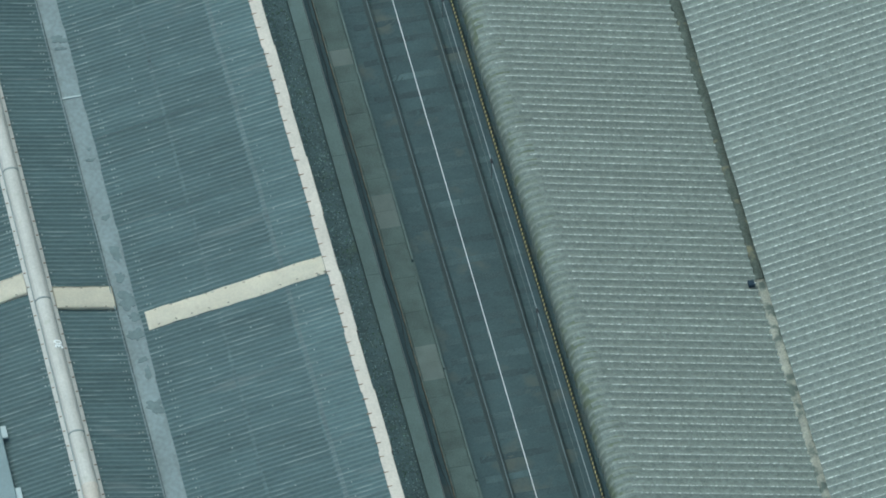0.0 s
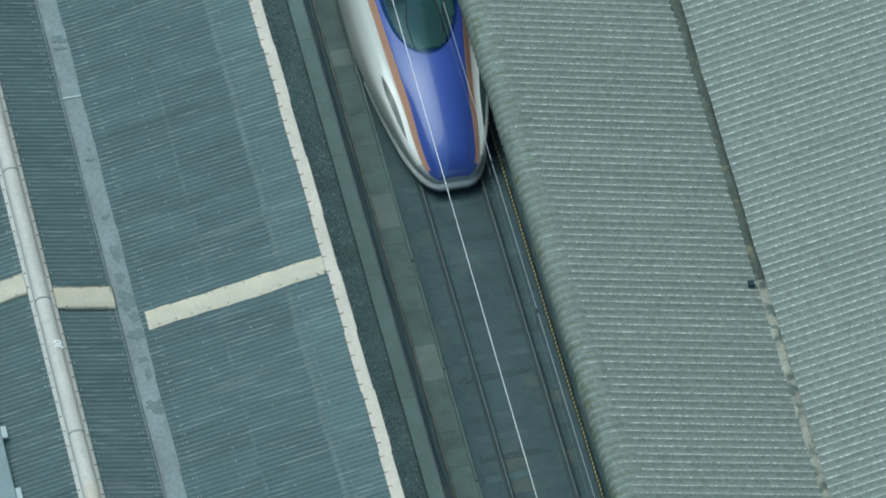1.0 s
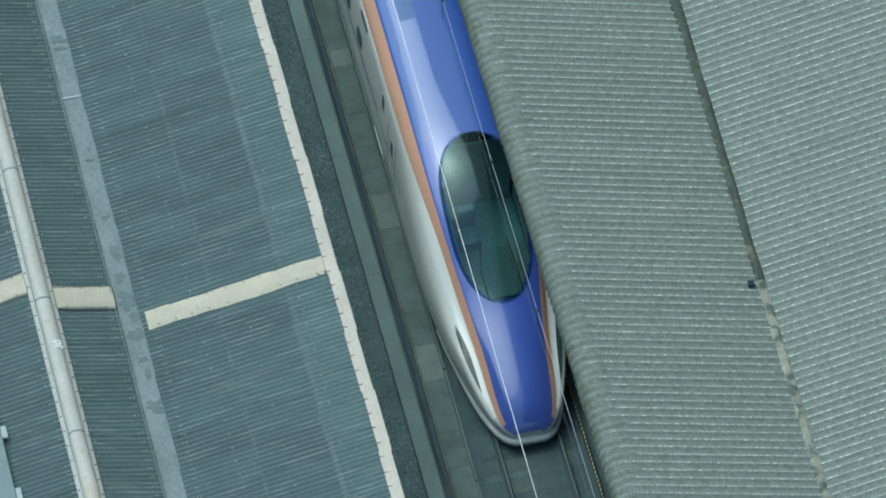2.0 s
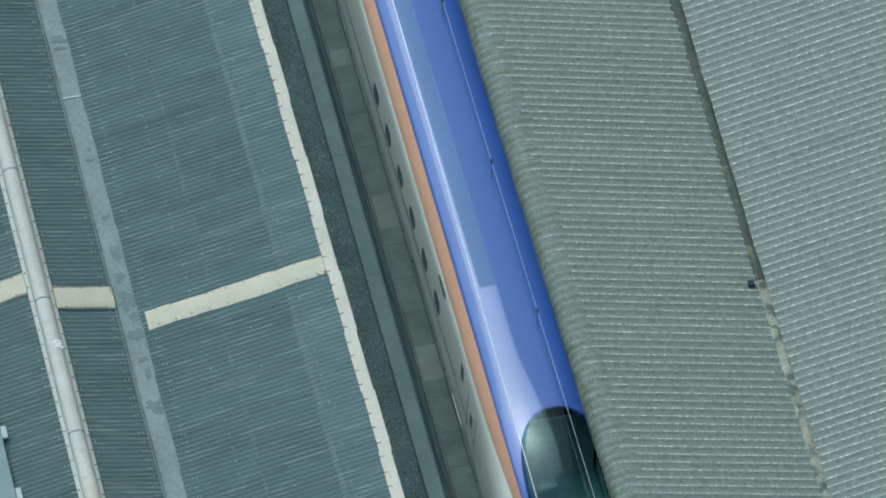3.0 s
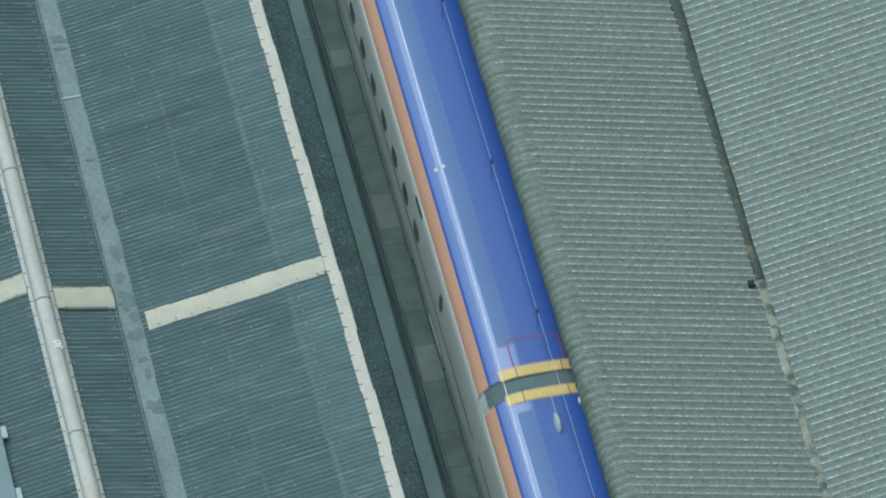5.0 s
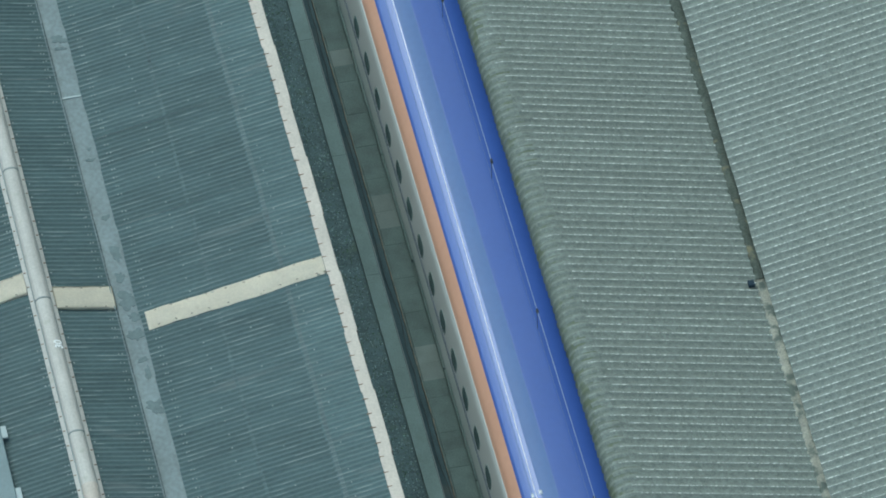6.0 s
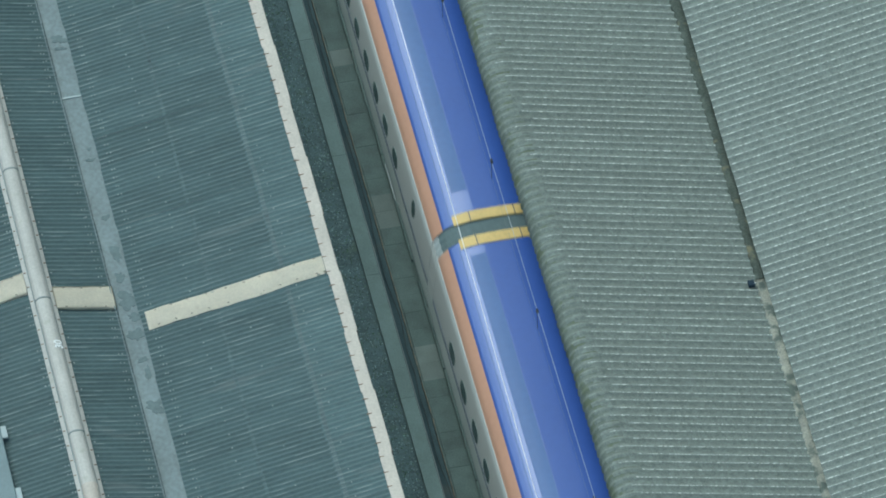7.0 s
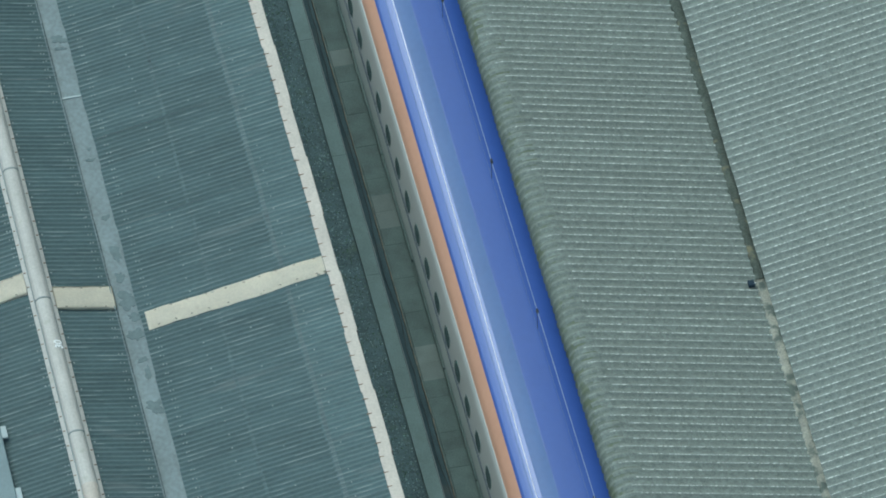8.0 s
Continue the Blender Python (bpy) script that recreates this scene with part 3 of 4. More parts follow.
def cover_strip(x0, x1, z0, z1, ya, yb, sag):
    """A dented sheet-metal strip, folded down at both edges, with nail heads along them."""
    bm = bmesh.new()
    n, m = 40, 8
    grid = []
    for i in range(n + 1):
        u = i / n
        x = x0 + (x1 - x0) * u
        row = []
        for j in range(m + 1):
            v = j / m
            edge = .022 * noise.noise((x * 2.3, 7 * round(v), x0)) + .014 * (math.floor(abs(x - x0) / 1.15) % 2) * (1 if v > .5 else -1)
            y = ya + (yb - ya) * v + sag * math.sin(u * 9) * (0.5 if j in (0, m) else 1) + edge * abs(2 * v - 1)
            z = z0 + (z1 - z0) * u + .040 + .05 * math.sin(math.pi * v) ** .6 + .06 * noise.noise((x * 1.6, v * 1.6, x0)) * math.sin(math.pi * v)
            row.append(bm.verts.new((x, y, z)))
        grid.append(row)
    for i in range(n):
        for j in range(m):
            bm.faces.new((grid[i][j], grid[i + 1][j], grid[i + 1][j + 1], grid[i][j + 1]))
    bmesh.ops.solidify(bm, geom=bm.faces[:], thickness=0.012)
    cover = part("cover_strip", bm, M_CREAM, roof, "cream cover strip over the roof joint", True)
    nail = None
    count = int(abs(x1 - x0) / .37)
    for k in range(count):
        u = (k + .5) / count
        for v in (.10, .90):
            place = pose(x0 + (x1 - x0) * u + .04 * math.sin(k * 5 + v), ya + (yb - ya) * v + sag * .6 * math.sin(u * 9), z0 + (z1 - z0) * u + .066, 0, 0, 40 * math.sin(k * 3))
            if nail is None:
                bm = bmesh.new()
                box(bm, -.026, .026, -.011, .011, 0, .014, .004)
                nail = part("nail", bm, M_STAIN, cover, "rust-stained nail")
                nail.matrix_basis = place
            else:
                again(nail, place, cover)


cover_strip(EDGE_X - .15, -8.36, zr(EDGE_X - .15), zr(-8.36), -4.46, -3.92, .02)
cover_strip(-10.28, -8.93, zl(-10.28), zl(-8.93), -3.68, -2.98, .006)
cover_strip(-12.2, -10.83, zf(-12.2), zf(-10.83), -3.10, -2.45, .015)
# roof bolts
bm = bmesh.new()
rnd = random.Random(8)
for x, pitch, pair in ((-8.22, 2, True), (-7.28, 3, False), (-5.02, 3, False), (-9.12, 2, True), (-10.2, 3, False), (-10.9, 2, True), (-6.2, 9, False)):
    for k in range(int((Y1 - Y0) / (pitch * LP))):
        if rnd.random() < .10:
            continue
        z = zr(x) if x > VAL_X else zl(x) if x > RIDGE_X else zf(x)
        for dx in ((-.035, .035) if pair else (0.0,)):
            px, py, r = x + dx + rnd.uniform(-.012, .012), Y0 + pitch * LP * k + rnd.uniform(-.01, .01), rnd.uniform(.010, .016)
            box(bm, px - r, px + r, py - r, py + r, z + .02, z + .04)
tagged(part("roof_bolt", bm, M_BOLT, roof, "pale bolt heads in rows"), kind="stuff")
box_gutter = empty("box_gutter", "grey-blue painted box gutter with end brackets", "gutter", "", LEFT)
bm = bmesh.new()
box(bm, -12.75, -12.12, Y0, -6.2, 3.95, 4.25, 0.02)
part("trough_body", bm, M_BOX, box_gutter)
for y in (-6.75, -8.55, -10.4):
    bm = bmesh.new()
    box(bm, -12.12, -11.99, y - .17, y + .17, 4.17, 4.23, 0.01)
    part("bracket", bm, M_JOINT, box_gutter, "pale bracket")

# writing on the ridge capping
tc = bpy.data.curves.new("ridge_number", 'FONT')
tc.body = "30"
tc.size = 0.26
tc.align_x, tc.align_y = 'CENTER', 'CENTER'
tc.extrude = 0.002
tc.offset = 0.008
tc.materials.append(M_PAINT)
number = new("painted_number", tc)
number.parent = ridge
number.matrix_basis = pose(RIDGE_X + .09, -4.86, RIDGE_Z + .183, 0, 24, 0) @ pose(0, 0, 0, 0, 0, 90)
tagged(number, "white painted number")

# ---- platforms and columns that carry the canopies ----
bm = bmesh.new()
box(bm, 1.78, 9.2, Y0, Y1, -0.5, 1.25)
tagged(part("platform_far", bm, M_PLATFORM), "paved station platform under the grey canopy", "platform", kind="structure")
bm = bmesh.new()
box(bm, -12.6, -6.0, Y0, Y1, -0.5, 1.1)
tagged(part("platform_near", bm, M_PLATFORM), "paved station platform under the blue-grey canopy", "platform", kind="structure")
for x, z0, z1, tie in ((5.3, 1.25, 3.86, 4), (-8.68, 1.1, 3.97, 4)):
    bm = bmesh.new()
    box(bm, -.1, .1, -.1, .1, z0, z1, 0.01)
    column = tagged(part("column", bm, M_STEEL), "painted steel canopy column on the platform", "column", "canopy columns", "structure")
    column.location = (x, -20.0, 0)
    for k in range(1, 5):
        copy_thing(column, pose(x, -20.0 + 8.0 * k, 0))
bm = bmesh.new()
for k in range(5):
    y = -20.0 + 8 * k
    box(bm, 9.45, 9.6, y - .08, y + .08, -0.5, 5.09)
    box(bm, 9.40, 9.65, y - .12, y + .12, -0.5, -0.42)
tagged(part("back_wall", bm, M_STEEL), "steel posts carrying the upper end of the roof slope", "posts", kind="structure")

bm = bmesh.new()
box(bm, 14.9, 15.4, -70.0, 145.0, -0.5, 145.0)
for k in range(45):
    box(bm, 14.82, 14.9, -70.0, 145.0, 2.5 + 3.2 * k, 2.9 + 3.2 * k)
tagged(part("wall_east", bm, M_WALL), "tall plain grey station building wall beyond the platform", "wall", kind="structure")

# unseen wall, added only to keep low western sky off train and roofs
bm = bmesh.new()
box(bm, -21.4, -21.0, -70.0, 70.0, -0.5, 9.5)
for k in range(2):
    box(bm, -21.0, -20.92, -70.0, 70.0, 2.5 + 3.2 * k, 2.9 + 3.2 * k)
tagged(part("wall_west", bm, M_WALL), "plain grey unseen wall added to block the low western sky", "wall", kind="structure")

# ---- the train ----
SEC = [(0, 3.66), (.33, 3.655), (.62, 3.635), (.93, 3.56), (1.2, 3.39), (1.33, 3.26), (1.44, 3.09), (1.475, 2.74), (1.505, 2.42), (1.54, 2.05), (1.565, 1.6),
       (1.57, 1.15), (1.545, .75), (1.49, .5), (1.43, .22)]
NOSE = {0.0: (.44, .28, .41, .32, .38, .34), 0.06: (.58, .43, .51, .49, .46, .51), .18: (.77, .54, .61, .61, .54, .65), .4: (1.0, .61, .76, .71, .67, .81),
        .8: (1.2, .66, .97, .78, .86, .98), 1.6: (1.55, .70, 1.34, .84, 1.20, 1.18), 2.7: (1.98, .84, 1.80, .98, 1.63, 1.39),
        3.6: (2.5, .97, 2.29, 1.10, 2.12, 1.50), 4.6: (3.08, 1.09, 2.80, 1.22, 2.62, 1.59), 5.6: (3.47, 1.16, 3.13, 1.31, 2.88, 1.62),
        6.6: (3.63, 1.2, 3.3, 1.39, 3.02, 1.635), 8.0: (3.66, 1.2, 3.38, 1.43, 3.08, 1.63), 9.2: (3.66, 1.2, 3.39, 1.44, 3.09, 1.625)}


def nose_values(y):
    ks = sorted(NOSE)
    if y >= ks[-1]:
        return NOSE[ks[-1]]
    def raw(v):
        v = min(max(v, 0.0), ks[-1])
        return [float(np.interp(v, ks, [NOSE[k][i] for k in ks])) for i in range(6)]
    w = min(0.35, y * 0.5)
    rows = [raw(y + d * w) for d in (-1, -.5, 0, .5, 1)]
    return [sum(r[i] for r in rows) / 5 for i in range(6)]


def hood(y, x):
    """Height of the hood at the distance y from the tip and x from the middle."""
    h = refined(half_section(y))[:19]
    return float(np.interp(abs(x), [p[0] for p in h], [p[1] for p in h]))


def half_section(y):
    if y >= 9.2:
        return SEC
    zt, wi, zi, wo, zo, wm = nose_values(y)
    pts = [(wi * k, zt - (zt - zi) * k ** 2.4) for k in (0, .28, .55, .8, 1)]
    pts.append(((wi + wo) / 2 + .012, (zi + zo) / 2 + .012))
    pts.append((wo, zo))
    zm = min(1.15, zo - .12)
    for k in (.2, .4, .6, .8, 1):
        pts.append((wo + (wm - wo) * math.sin(k * math.pi / 2), zo + (zm - zo) * (1 - math.cos(k * math.pi / 2))))
    zb = min(.5, zm - .05)
    pts += [(wm * .985, zm * .6 + zb * .4), (wm * .965, zb), (wm * .93, min(.3, zb - .05))]
    b = min(1, max(0, (y - 3.5) / 5.0))
    b = b * b * (3 - 2 * b)
    return [(p[0] * (1 - b) + q[0] * b, p[1] * (1 - b) + q[1] * b) for p, q in zip(pts, SEC)]


def refined(h):
    """The section with each of its four hood stretches cut in four."""
    out = []
    for i in range(4):
        p0, p1, p2, p3 = (Vector(h[abs(j)]) if j >= 0 else Vector((-h[1][0], h[1][1])) for j in (i - 1, i, i + 1, i + 2))
        for u in (0, .25, .5, .75):
            q = 0.5 * ((2 * p1) + (p2 - p0) * u + (2 * p0 - 5 * p1 + 4 * p2 - p3) * u * u + (3 * p1 - p0 - 3 * p2 + p3) * u ** 3)
            out.append((q.x, q.y))
    return out + list(h[4:])


def screen_outline(t):
    """Half width of the windscreen at t from -1 (front) to 1 (back)."""
    return 1.04 * (0.93 + 0.08 * t) * max(0.0, 1 - abs(t) ** 2.7) ** .5


SCREEN = (2.60, 6.42)


def shell(stations, section_of, nose=False):
    bm = bmesh.new()
    rows = []
    for y in stations:
        h = refined(section_of(y))
        rows.append([bm.verts.new((-x, y, z)) for x, z in reversed(h)] + [bm.verts.new((x, y, z)) for x, z in h[1:]])
    n = len(rows[0])
    mid = (n - 1) / 2
    for (a, ya), (b, yb) in zip(zip(rows, stations), zip(rows[1:], stations[1:])):
        for i in range(n - 1):
            f = bm.faces.new((a[i], a[i + 1], b[i + 1], b[i]))
            k = abs(i + .5 - mid)
            f.material_index = 0 if k < 16 else 1 if k < 18 else 2 if k < 25 else 3
            ym = (ya + yb) / 2
            # nose faces take the blue with the reflection in its colour
            if nose and k < 16 and ym < 6.4:
                f.material_index = 4
            if nose and (k >= 25 and ym < 3.4 or k >= 18 and ym < .42):
                f.material_index = 5
            if nose and 16 <= k < 18 and ym < .2:
                f.material_index = 4
            f.smooth = True
    if nose:
        gone = []
        for f in bm.faces:
            c = f.calc_center_median()
            t = (2 * c.y - SCREEN[0] - SCREEN[1]) / (SCREEN[1] - SCREEN[0])
            if abs(t) < 0.97 and abs(c.x) < screen_outline(t) - 0.09 and f.material_index == 4:
                gone.append(f)
        bmesh.ops.delete(bm, geom=gone, context='FACES')
    for r in (rows[0], rows[-1]):
        f = bm.faces.new(r)
        f.material_index = 3 if not nose or r is rows[-1] else 5
    return bm


train = empty("high_speed_train", "blue, copper and ivory high-speed train passing the platform", "train")
PAINT = [M_T_BLUE, M_T_COPPER, M_T_WHITE, M_T_SKIRT, M_T_NOSE, M_T_LIP]
JOINT1 = 25.51
stations = [0.0, .02, .06, .11, .18, .27, .38, .52, .7] + [.9 + .1 * k for k in range(84)] + [9.4, 14, 20, JOINT1 - .32, JOINT1 - .28]
lead = part("lead_car", shell(stations, half_section, True), PAINT, train, "lead car with a long drooping nose")


def window_mesh(width, z0, z1, side):
    bm = bmesh.new()
    zs = [z0 + (z1 - z0) * u for u in (0, .07, .25, .5, .75, .93, 1)]
    ws = [width / 2 - d for d in (.15, .07, .015, 0, .015, .07, .15)]
    tab = sorted((z, x) for x, z in SEC)
    xs = [float(np.interp(z, [t[0] for t in tab], [t[1] for t in tab])) for z in zs]
    outer = [[bm.verts.new((side * (x + .006), e * w, z)) for e in (-1, 0, 1)] for x, z, w in zip(xs, zs, ws)]
    inner = [[bm.verts.new((side * (x - .01), e * w, z)) for e in (-1, 0, 1)] for x, z, w in zip(xs, zs, ws)]
    for i in range(6):
        for j in range(2):
            bm.faces.new((outer[i][j], outer[i][j + 1], outer[i + 1][j + 1], outer[i + 1][j]))
        for j in (0, 2):
            bm.faces.new((outer[i][j], outer[i + 1][j], inner[i + 1][j], inner[i][j]))
    for i in (0, 6):
        for j in range(2):
            bm.faces.new((outer[i][j], outer[i][j + 1], inner[i][j + 1], inner[i][j]))
    return bm


def windows(car, ys, width, name="window", z0=1.85, z1=2.27):
    for side in (-1, 1):
        first = part(name, window_mesh(width, z0, z1, side), M_T_PANE, car)
        first.location.y = ys[0]
        for y in ys[1:]:
            again(first, pose(0, y, 0), car)


def strip(car, name, pts, y0, y1, mat, label=""):
    bm = bmesh.new()
    prism(bm, pts, [y0, y1])
    return part(name, bm, mat, car, label)


def roof_z(x):
    h = refined(SEC)[:19]
    return float(np.interp(abs(x), [p[0] for p in h], [p[1] for p in h]))


def side_x(z):
    tab = sorted((p[1], p[0]) for p in SEC[6:])
    return float(np.interp(z, [t[0] for t in tab], [t[1] for t in tab]))


def roof_strip(car, name, x0, x1, y0, y1, mat, proud=.006, label="", cols=8):
    bm = bmesh.new()
    xs = [x0 + (x1 - x0) * i / cols for i in range(cols + 1)]
    pts = [(x, roof_z(x) + proud) for x in xs] + [(x, roof_z(x) - .01) for x in reversed(xs)]
    prism(bm, pts, [y0, y1])
    return part(name, bm, mat, car, label)


def dress(car, y0, y1, front_band, rear_band):
    """Roof strips, seams, stripes, yellow bands and bogies of a car from y0 to y1."""
    roof_strip(car, "roof_strip", -.80, -.44, y0 + .9, y1 - .5, M_T_GREYBLUE, .004, "grey-blue non-slip strip", 6)
    for x in (-.985, .985):
        roof_strip(car, "roof_seam", x - .008, x + .008, y0 + .1, y1 - .1, M_T_GREYBLUE, .006, "", 1)
    for s in (-1, 1):
        for name, z0, z1, mat, label in (("waist_stripe", 1.75, 1.79, M_T_STRIPE, "dark waist stripe"), ("waist_stripe", 1.66, 1.69, M_T_STRIPE, "dark waist stripe"),
                                         ("side_groove", .90, .96, M_T_SKIRT, "dark skirt joint")):
            xa, xb = side_x(z0), side_x(z1)
            strip(car, name, [(s * (xb - .01), z1), (s * (xb + .008), z1), (s * (xa + .008), z0), (s * (xa - .01), z0)], y0, y1, mat, label)
        strip(car, "copper_edge", [(s * 1.44, 3.09), (s * 1.455, 3.08), (s * 1.46, 3.055), (s * 1.448, 3.05)], y0, y1, M_T_LIP, "raised pale rain rail")
    if front_band:
        roof_strip(car, "yellow_band", -.95, .95, y0 - .06, y0 + .23, M_T_YELLOW, .02, "yellow band at the car end", 12)
    if rear_band:
        roof_strip(car, "yellow_band", -.95, .95, y1 - .23, y1 + .06, M_T_YELLOW, .02, "yellow band at the car end", 12)
    for y, on in ((y0 - .06, front_band), (y1 - .23, rear_band)):
        for x in (-.56, .47) if on else ():
            roof_strip(car, "band_seam", x - .010, x + .010, y - .004, y + .294, M_T_STRIPE, .024, "dark seam across the band", 1)
    for y in (y0 + 4.0, y1 - 3.6):
        bm = bmesh.new()
        box(bm, -1.1, 1.1, y - 1.6, y + 1.6, .3, .62, 0.03)
        for dy in (-1.25, 1.25):
            for s in (-1, 1):
                c = bmesh.ops.create_cone(bm, cap_ends=True, segments=20, radius1=.43, radius2=.43, depth=.13,
                                          matrix=Matrix.Translation((s * .76, y + dy, .43)) @ Matrix.Rotation(math.pi / 2, 4, 'Y'))
        part("bogie", bm, M_T_SKIRT, car, "dark bogie with steel wheels")


def bellows(car, y):
    bm = bmesh.new()
    for k in range(7):
        s = .965 if k % 2 else .985
        yy = y - .28 + .56 * k / 6
        h = [(x * (s + .012 if z > 3 else .998), 3.63 - (3.66 - z) * s if z > 3 else z) for x, z in SEC]
        ring = [bm.verts.new((-x, yy, z)) for x, z in reversed(h)] + [bm.verts.new((x, yy, z)) for x, z in h[1:]]
        if k:
            for i in range(len(ring) - 1):
                f = bm.faces.new((old[i], old[i + 1], ring[i + 1], ring[i]))
                k2 = abs(i + .5 - (len(ring) - 1) / 2)
                f.material_index = 0 if k2 < 5 else 1 if k2 < 6 else 2
        old = ring
    part("bellows", bm, [M_T_BELLOWS, M_T_GREY, M_T_WHITE], car, "grey gangway bellows between ivory side covers")


def side_patch(car, name, y0, y1, z0, z1, mat, label="", lean=0.0, proud=.010):
    """A thin piece that follows the flank, on both sides; lean shifts its upper edge along the car."""
    ny, nz = max(2, int((y1 - y0) / .25)), 4
    for side in (-1, 1):
        bm = bmesh.new()
        layers = []
        for off in (proud, -.01):
            grid = []
            for i in range(ny + 1):
                row = []
                for j in range(nz + 1):
                    v = j / nz
                    y, z = y0 + (y1 - y0) * i / ny + lean * v, z0 + (z1 - z0) * v
                    tab = sorted((p[1], p[0]) for p in half_section(y)[6:])
                    x = float(np.interp(z, [t[0] for t in tab], [t[1] for t in tab]))
                    row.append(bm.verts.new((side * (x + off), y, z)))
                grid.append(row)
            layers.append(grid)
        for grid in layers:
            for i in range(ny):
                for j in range(nz):
                    bm.faces.new((grid[i][j], grid[i + 1][j], grid[i + 1][j + 1], grid[i][j + 1]))
        a, b = layers
        for i in range(ny):
            for j in (0, nz):
                bm.faces.new((a[i][j], a[i + 1][j], b[i + 1][j], b[i][j]))
        for j in range(nz):
            for i in (0, ny):
                bm.faces.new((a[i][j], a[i][j + 1], b[i][j + 1], b[i][j]))
        part(name, bm, mat, car, label)


dress(lead, 9.3, JOINT1 - .28, False, True)
side_patch(lead, "cab_window", 8.66, 8.90, 2.28, 2.64, M_T_PANE, "small dark cab side window", .08)
side_patch(lead, "cab_door_window", 7.58, 7.82, 1.86, 2.22, M_T_PANE, "small dark cab door window", .06)
side_patch(lead, "waist_stripe", 6.6, 9.3, 1.66, 1.69, M_T_STRIPE, "dark waist stripe", 0.0, .008)
side_patch(lead, "door_seam", 7.30, 7.325, .75, 2.45, M_T_STRIPE, "thin cab door seam", .05, .006)
side_patch(lead, "door_seam", 8.10, 8.125, .75, 2.45, M_T_STRIPE, "thin cab door seam", .05, .006)
side_patch(lead, "grab_rail", 8.85, 9.75, .62, .645, M_T_LIP, "pale outline of a footstep", 0.0, .02)
side_patch(lead, "grab_rail", 8.85, 9.75, .47, .495, M_T_LIP, "pale outline of a footstep", 0.0, .02)
bellows(lead, JOINT1)
windows(lead, [17.89 - 1.314 * k for k in range(6)], .6)
windows(lead, [22.62], .32, "door_window", 2.10, 2.60)
windows(lead, [11.1], .75, "service_hatch", 2.74, 2.92)
starts = [JOINT1 + 25.0 * k for k in range(4)]
specs = [(48.28 - 25.51, 1.174, 15, .58), (72.35 - 50.51, 1.056, 18, .54), (21.84, 1.056, 18, .54)]
for k, (anchor, pitch, count, width) in enumerate(specs):
    a, b = starts[k] + .28, starts[k + 1] - .28
    car = part("passenger_car", shell([a, a + .02, (a + b) / 2, b - .02, b], lambda y: SEC), PAINT, train, "passenger car with a blue roof")
    dress(car, a, b, True, True)
    if k < 2:
        bellows(car, starts[k + 1])
    windows(car, [starts[k] + anchor - pitch * j for j in range(count)], width)
    windows(car, [starts[k] + 3.82] if k == 0 else [starts[k] + 2.0], .32, "door_window", 2.10, 2.60)
    if k == 0:
        windows(car, [starts[k] + 6.35], .75, "service_hatch", 2.74, 2.92)
    side_patch(car, "grab_rail", starts[k] + 3.9, starts[k] + 5.05, .58, .605, M_T_LIP, "pale outline of a footstep", 0.0, .02)
    side_patch(car, "grab_rail", starts[k] + 3.9, starts[k] + 5.05, .42, .445, M_T_LIP, "pale outline of a footstep", 0.0, .02)
    # red service outline and lamps at the car's front
    if k == 0:
        for x0, x1, y0, y1 in ((-.60, .60, 26.79, 26.83), (-.60, -.565, 25.96, 26.83), (.565, .60, 25.96, 26.83)):
            roof_strip(car, "service_line", x0, x1, y0, y1, M_T_RED, .008, "dull red outline", 6)
    for x, y in ((-.98, starts[k] + 6.76), (-.80, starts[k] + 6.78)) if k == 0 else ():
        bm = bmesh.new()
        box(bm, x - .035, x + .035, y - .05, y + .05, roof_z(x) - .01, roof_z(x) + .03, .012)
        part("roof_cap", bm, M_T_WHITE, car, "small white cap")
bm = bmesh.new()
box(bm, -1.13, -1.06, 21.02, 21.12, roof_z(1.1) - .02, roof_z(1.1) + .03, .012)
part("roof_cap", bm, M_T_WHITE, lead, "small white cap")
bm = bmesh.new()
box(bm, .60, .68, 24.68, 24.84, roof_z(.64) - .02, roof_z(.64) + .05, .015)
part("roof_cap", bm, M_T_WHITE, lead, "small white cap")
bm = bmesh.new()
for u0, u1 in ((0.0, .12), (.12, .30), (.30, .46), (.46, .56)):
    wa, wb = (.075 * math.sin(math.pi * min(1, (u + .06) / .68)) ** .7 for u in (u0, u1))
    za, zb = (3.66 + .16 * math.sin(math.pi * min(1, (u + .10) / .70)) for u in (u0, u1))
    a = [bm.verts.new(c) for c in ((-wa, 23.95 + u0, 3.63), (-wa * .5, 23.95 + u0, za), (wa * .5, 23.95 + u0, za), (wa, 23.95 + u0, 3.63))]
    b = [bm.verts.new(c) for c in ((-wb, 23.95 + u1, 3.63), (-wb * .5, 23.95 + u1, zb), (wb * .5, 23.95 + u1, zb), (wb, 23.95 + u1, 3.63))]
    for k in range(3):
        bm.faces.new((a[k], a[k + 1], b[k + 1], b[k]))
    bm.faces.new(a)
    bm.faces.new(b)
aerial = part("aerial", bm, M_T_AERIAL, lead, "pale green-grey aerial fin")
bm = bmesh.new()
tube(bm, [(.0, 23.95, 3.80), (.0, 25.05, 3.84)], .008)
part("aerial_rod", bm, M_T_LIP, aerial, "thin pale rod")


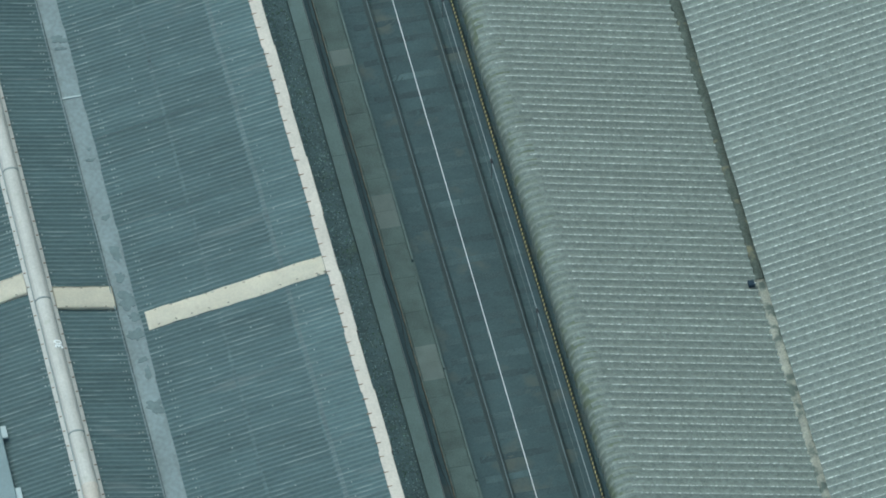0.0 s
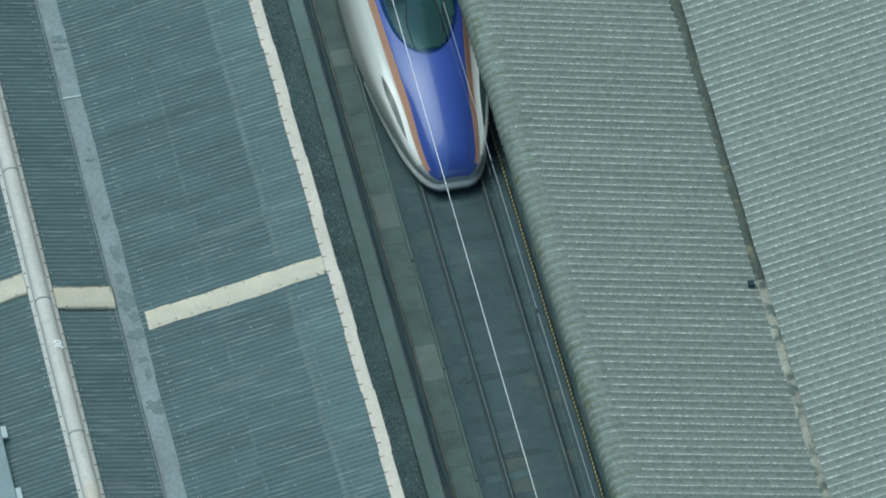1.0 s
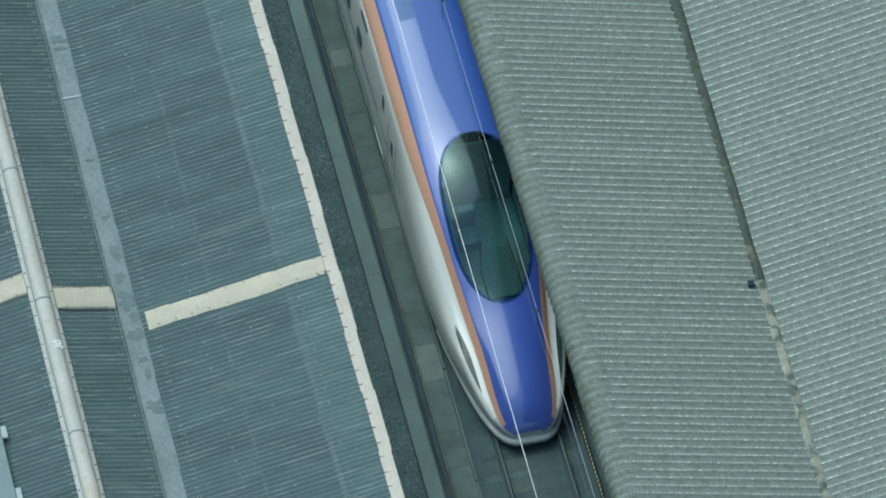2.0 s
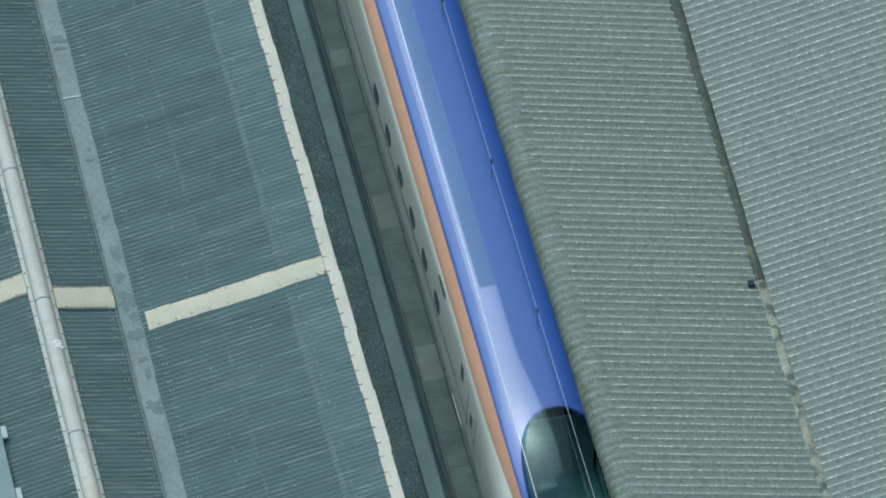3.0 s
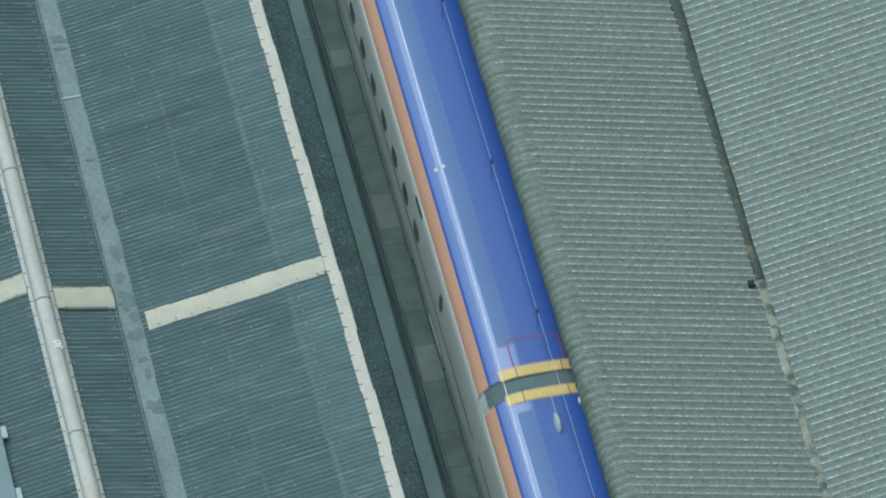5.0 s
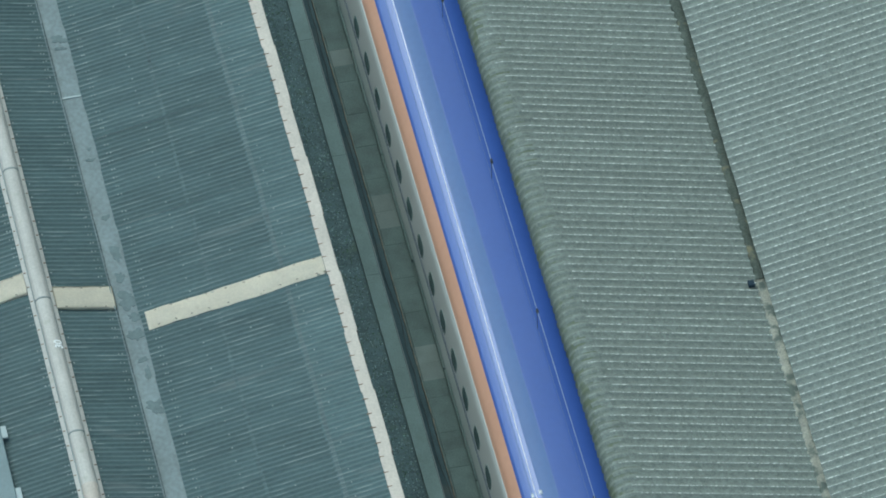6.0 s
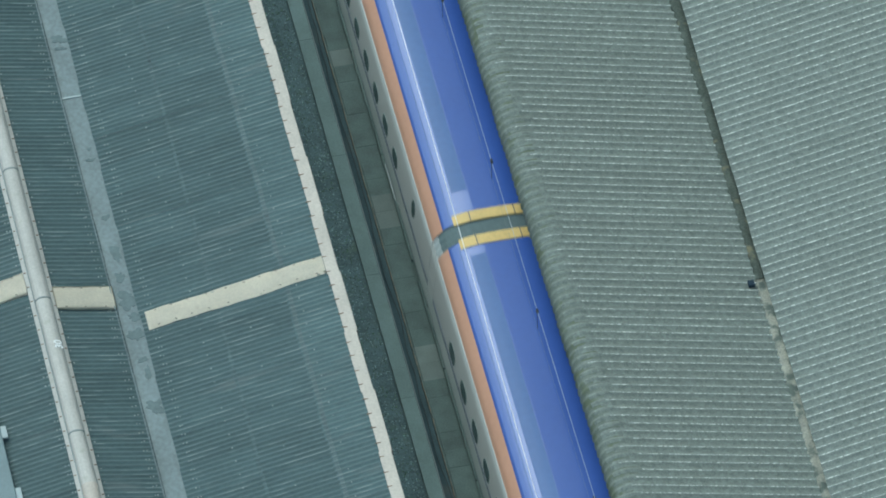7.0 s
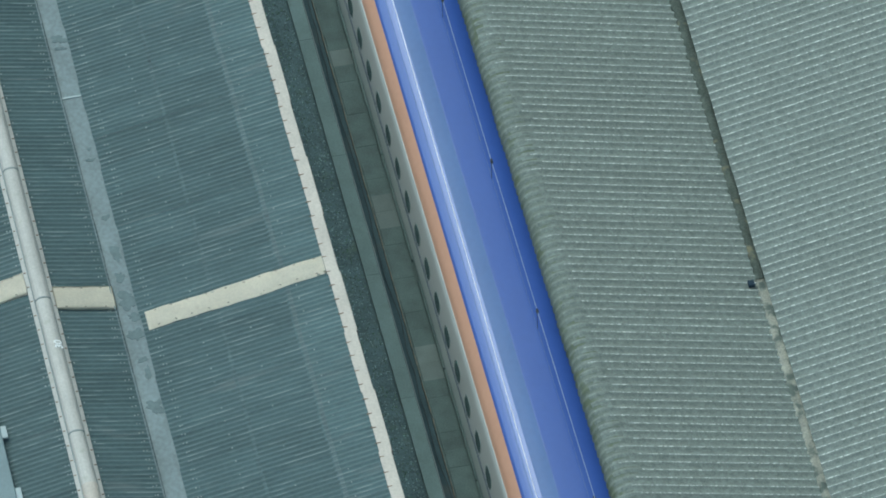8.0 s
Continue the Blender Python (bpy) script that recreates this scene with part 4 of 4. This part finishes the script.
# windscreen: a dark glazed canopy on the hood
def glazing(y0, y1, proud):
    bm = bmesh.new()
    rows = []
    n, m = 30, 16
    for i in range(n + 1):
        t = -1 + 2 * i / n
        t = math.sin(t * math.pi / 2)
        y = (y0 + y1) / 2 + (y1 - y0) / 2 * t
        w = screen_outline(t)
        rows.append([(w * (2 * j / m - 1), y) for j in range(m + 1)])
    top = [[bm.verts.new((x, y, hood(y, x) + proud)) for x, y in r] for r in rows]
    low = [[bm.verts.new((x, y, hood(y, x) - .03)) for x, y in r] for r in rows]
    for i in range(n):
        for j in range(m):
            f = bm.faces.new((top[i][j], top[i][j + 1], top[i + 1][j + 1], top[i + 1][j]))
            f.smooth = True
        for j in (0, m):
            bm.faces.new((top[i][j], top[i + 1][j], low[i + 1][j], low[i][j]))
    bmesh.ops.remove_doubles(bm, verts=bm.verts, dist=.0004)
    return bm


screen = part("windscreen", glazing(SCREEN[0], SCREEN[1], .014), M_T_SCREEN, lead, "green-tinted wraparound windscreen")
screen.visible_shadow = False
# cab behind the screen: dark tub, pale desk, seat, middle post
bm = bmesh.new()
for y0, y1, x1, z0, z1 in ((2.5, 6.5, 1.0, 1.20, 1.25), (6.35, 6.4, .95, 1.2, 3.3)):
    box(bm, -x1, x1, y0, y1, z0, z1)
for sx in (-1, 1):
    prism(bm, [(sx * 1.02, 1.25), (sx * 1.04, 1.25), (sx * 1.04, 1.62), (sx * 1.02, 1.62)], [3.2, 6.4])
cab = part("cab_interior", bm, M_T_CAB, lead, "dark driving cab")
bm = bmesh.new()
prism(bm, [(-.78, 1.45), (.60, 1.45), (.52, 1.72), (-.70, 1.72)], [3.0, 3.7, 4.5])
part("driving_desk", bm, M_T_DESK, cab, "pale grey-green driving desk")
bm = bmesh.new()
box(bm, -.62, -.12, 4.75, 5.2, 1.3, 1.75, .06)
box(bm, -.62, -.12, 5.15, 5.32, 1.7, 2.45, .06)
part("driver_seat", bm, M_T_CAB, cab, "dark driver's seat")
bm = bmesh.new()
prism(bm, [(-.72, 1.9), (-.66, 1.9), (-.66, 2.62), (-.72, 2.62)], [4.35, 4.42])
prism(bm, [(-.85, 2.60), (-.2, 2.60), (-.2, 2.63), (-.85, 2.63)], [4.38, 4.42])
part("cab_frame", bm, M_T_DESK, cab, "pale inner window frame")
for sx in (-1, 1):
    bm = bmesh.new()
    tube(bm, [(sx * .35, 2.75, hood(2.75, .35) + .03), (sx * .42, 3.3, hood(3.3, .42) + .035), (sx * .30, 3.9, hood(3.9, .3) + .035)], .014)
    part("wiper", bm, M_CLIP, screen, "black wiper arm")

# headlamps, front skirt
for s in (-1, 1):
    bm = bmesh.new()
    n = 10
    rows = []
    for i in range(n + 1):
        u = i / n
        y = .95 + 1.6 * u
        h = half_section(y)
        wide = math.sin(math.pi * u) ** .8
        ka, kb = .42 - .14 * wide, .46 + .21 * wide
        on = lambda k: Vector(h[6 + int(4 * k)]).lerp(Vector(h[7 + int(4 * k)]), 4 * k - int(4 * k))
        row = []
        for v in (0, .25, .5, .75, 1):
            p = on(ka + (kb - ka) * v)
            row.append(bm.verts.new((s * (p.x + .018), y, p.y + .022)))
        rows.append(row)
    for a, b in zip(rows, rows[1:]):
        for i in range(4):
            bm.faces.new((a[i], b[i], b[i + 1], a[i + 1])).smooth = True
    bmesh.ops.solidify(bm, geom=bm.faces[:], thickness=.03)
    part("headlamp", bm, M_T_LAMP, lead, "dark glazed headlamp")
bm = bmesh.new()
outline = []
for y in (3.6, 3.0, 2.5, 2.1, 1.8, 1.3, .9, .6, .38, .2, .1, .04, 0):
    wm = nose_values(y)[5]
    outline.append((wm * (.97 - .05 * min(1, y / 2.5)), y - .09 * max(0, 1 - y / 2.5)))
loop = [(-x, y) for x, y in outline] + [(x, y) for x, y in reversed(outline)]
prev = None
for x, y in loop:
    ring = [bm.verts.new(c) for c in ((x * .88, y + .14, .28), (x * 1.02, y, .21), (x * 1.0, y, .11), (x * .93, y + .06, .10))]
    if prev:
        for i in range(4):
            bm.faces.new((prev[i], prev[(i + 1) % 4], ring[(i + 1) % 4], ring[i])).smooth = True
    prev = ring
part("front_skirt", bm, M_T_LIP, lead, "pale front skirt")


def motions():
    path = [-9.14, -5.53, -1.76, 2.15, 6.2, 10.36, 14.65, 19.05, 23.57, 28.21, 32.96, 37.83, 42.83, 47.95, 53.2, 58.58, 64.09]
    walk(train, [(0.5 * k, pose(0.02, -s, 0)) for k, s in enumerate(path)])


motions()
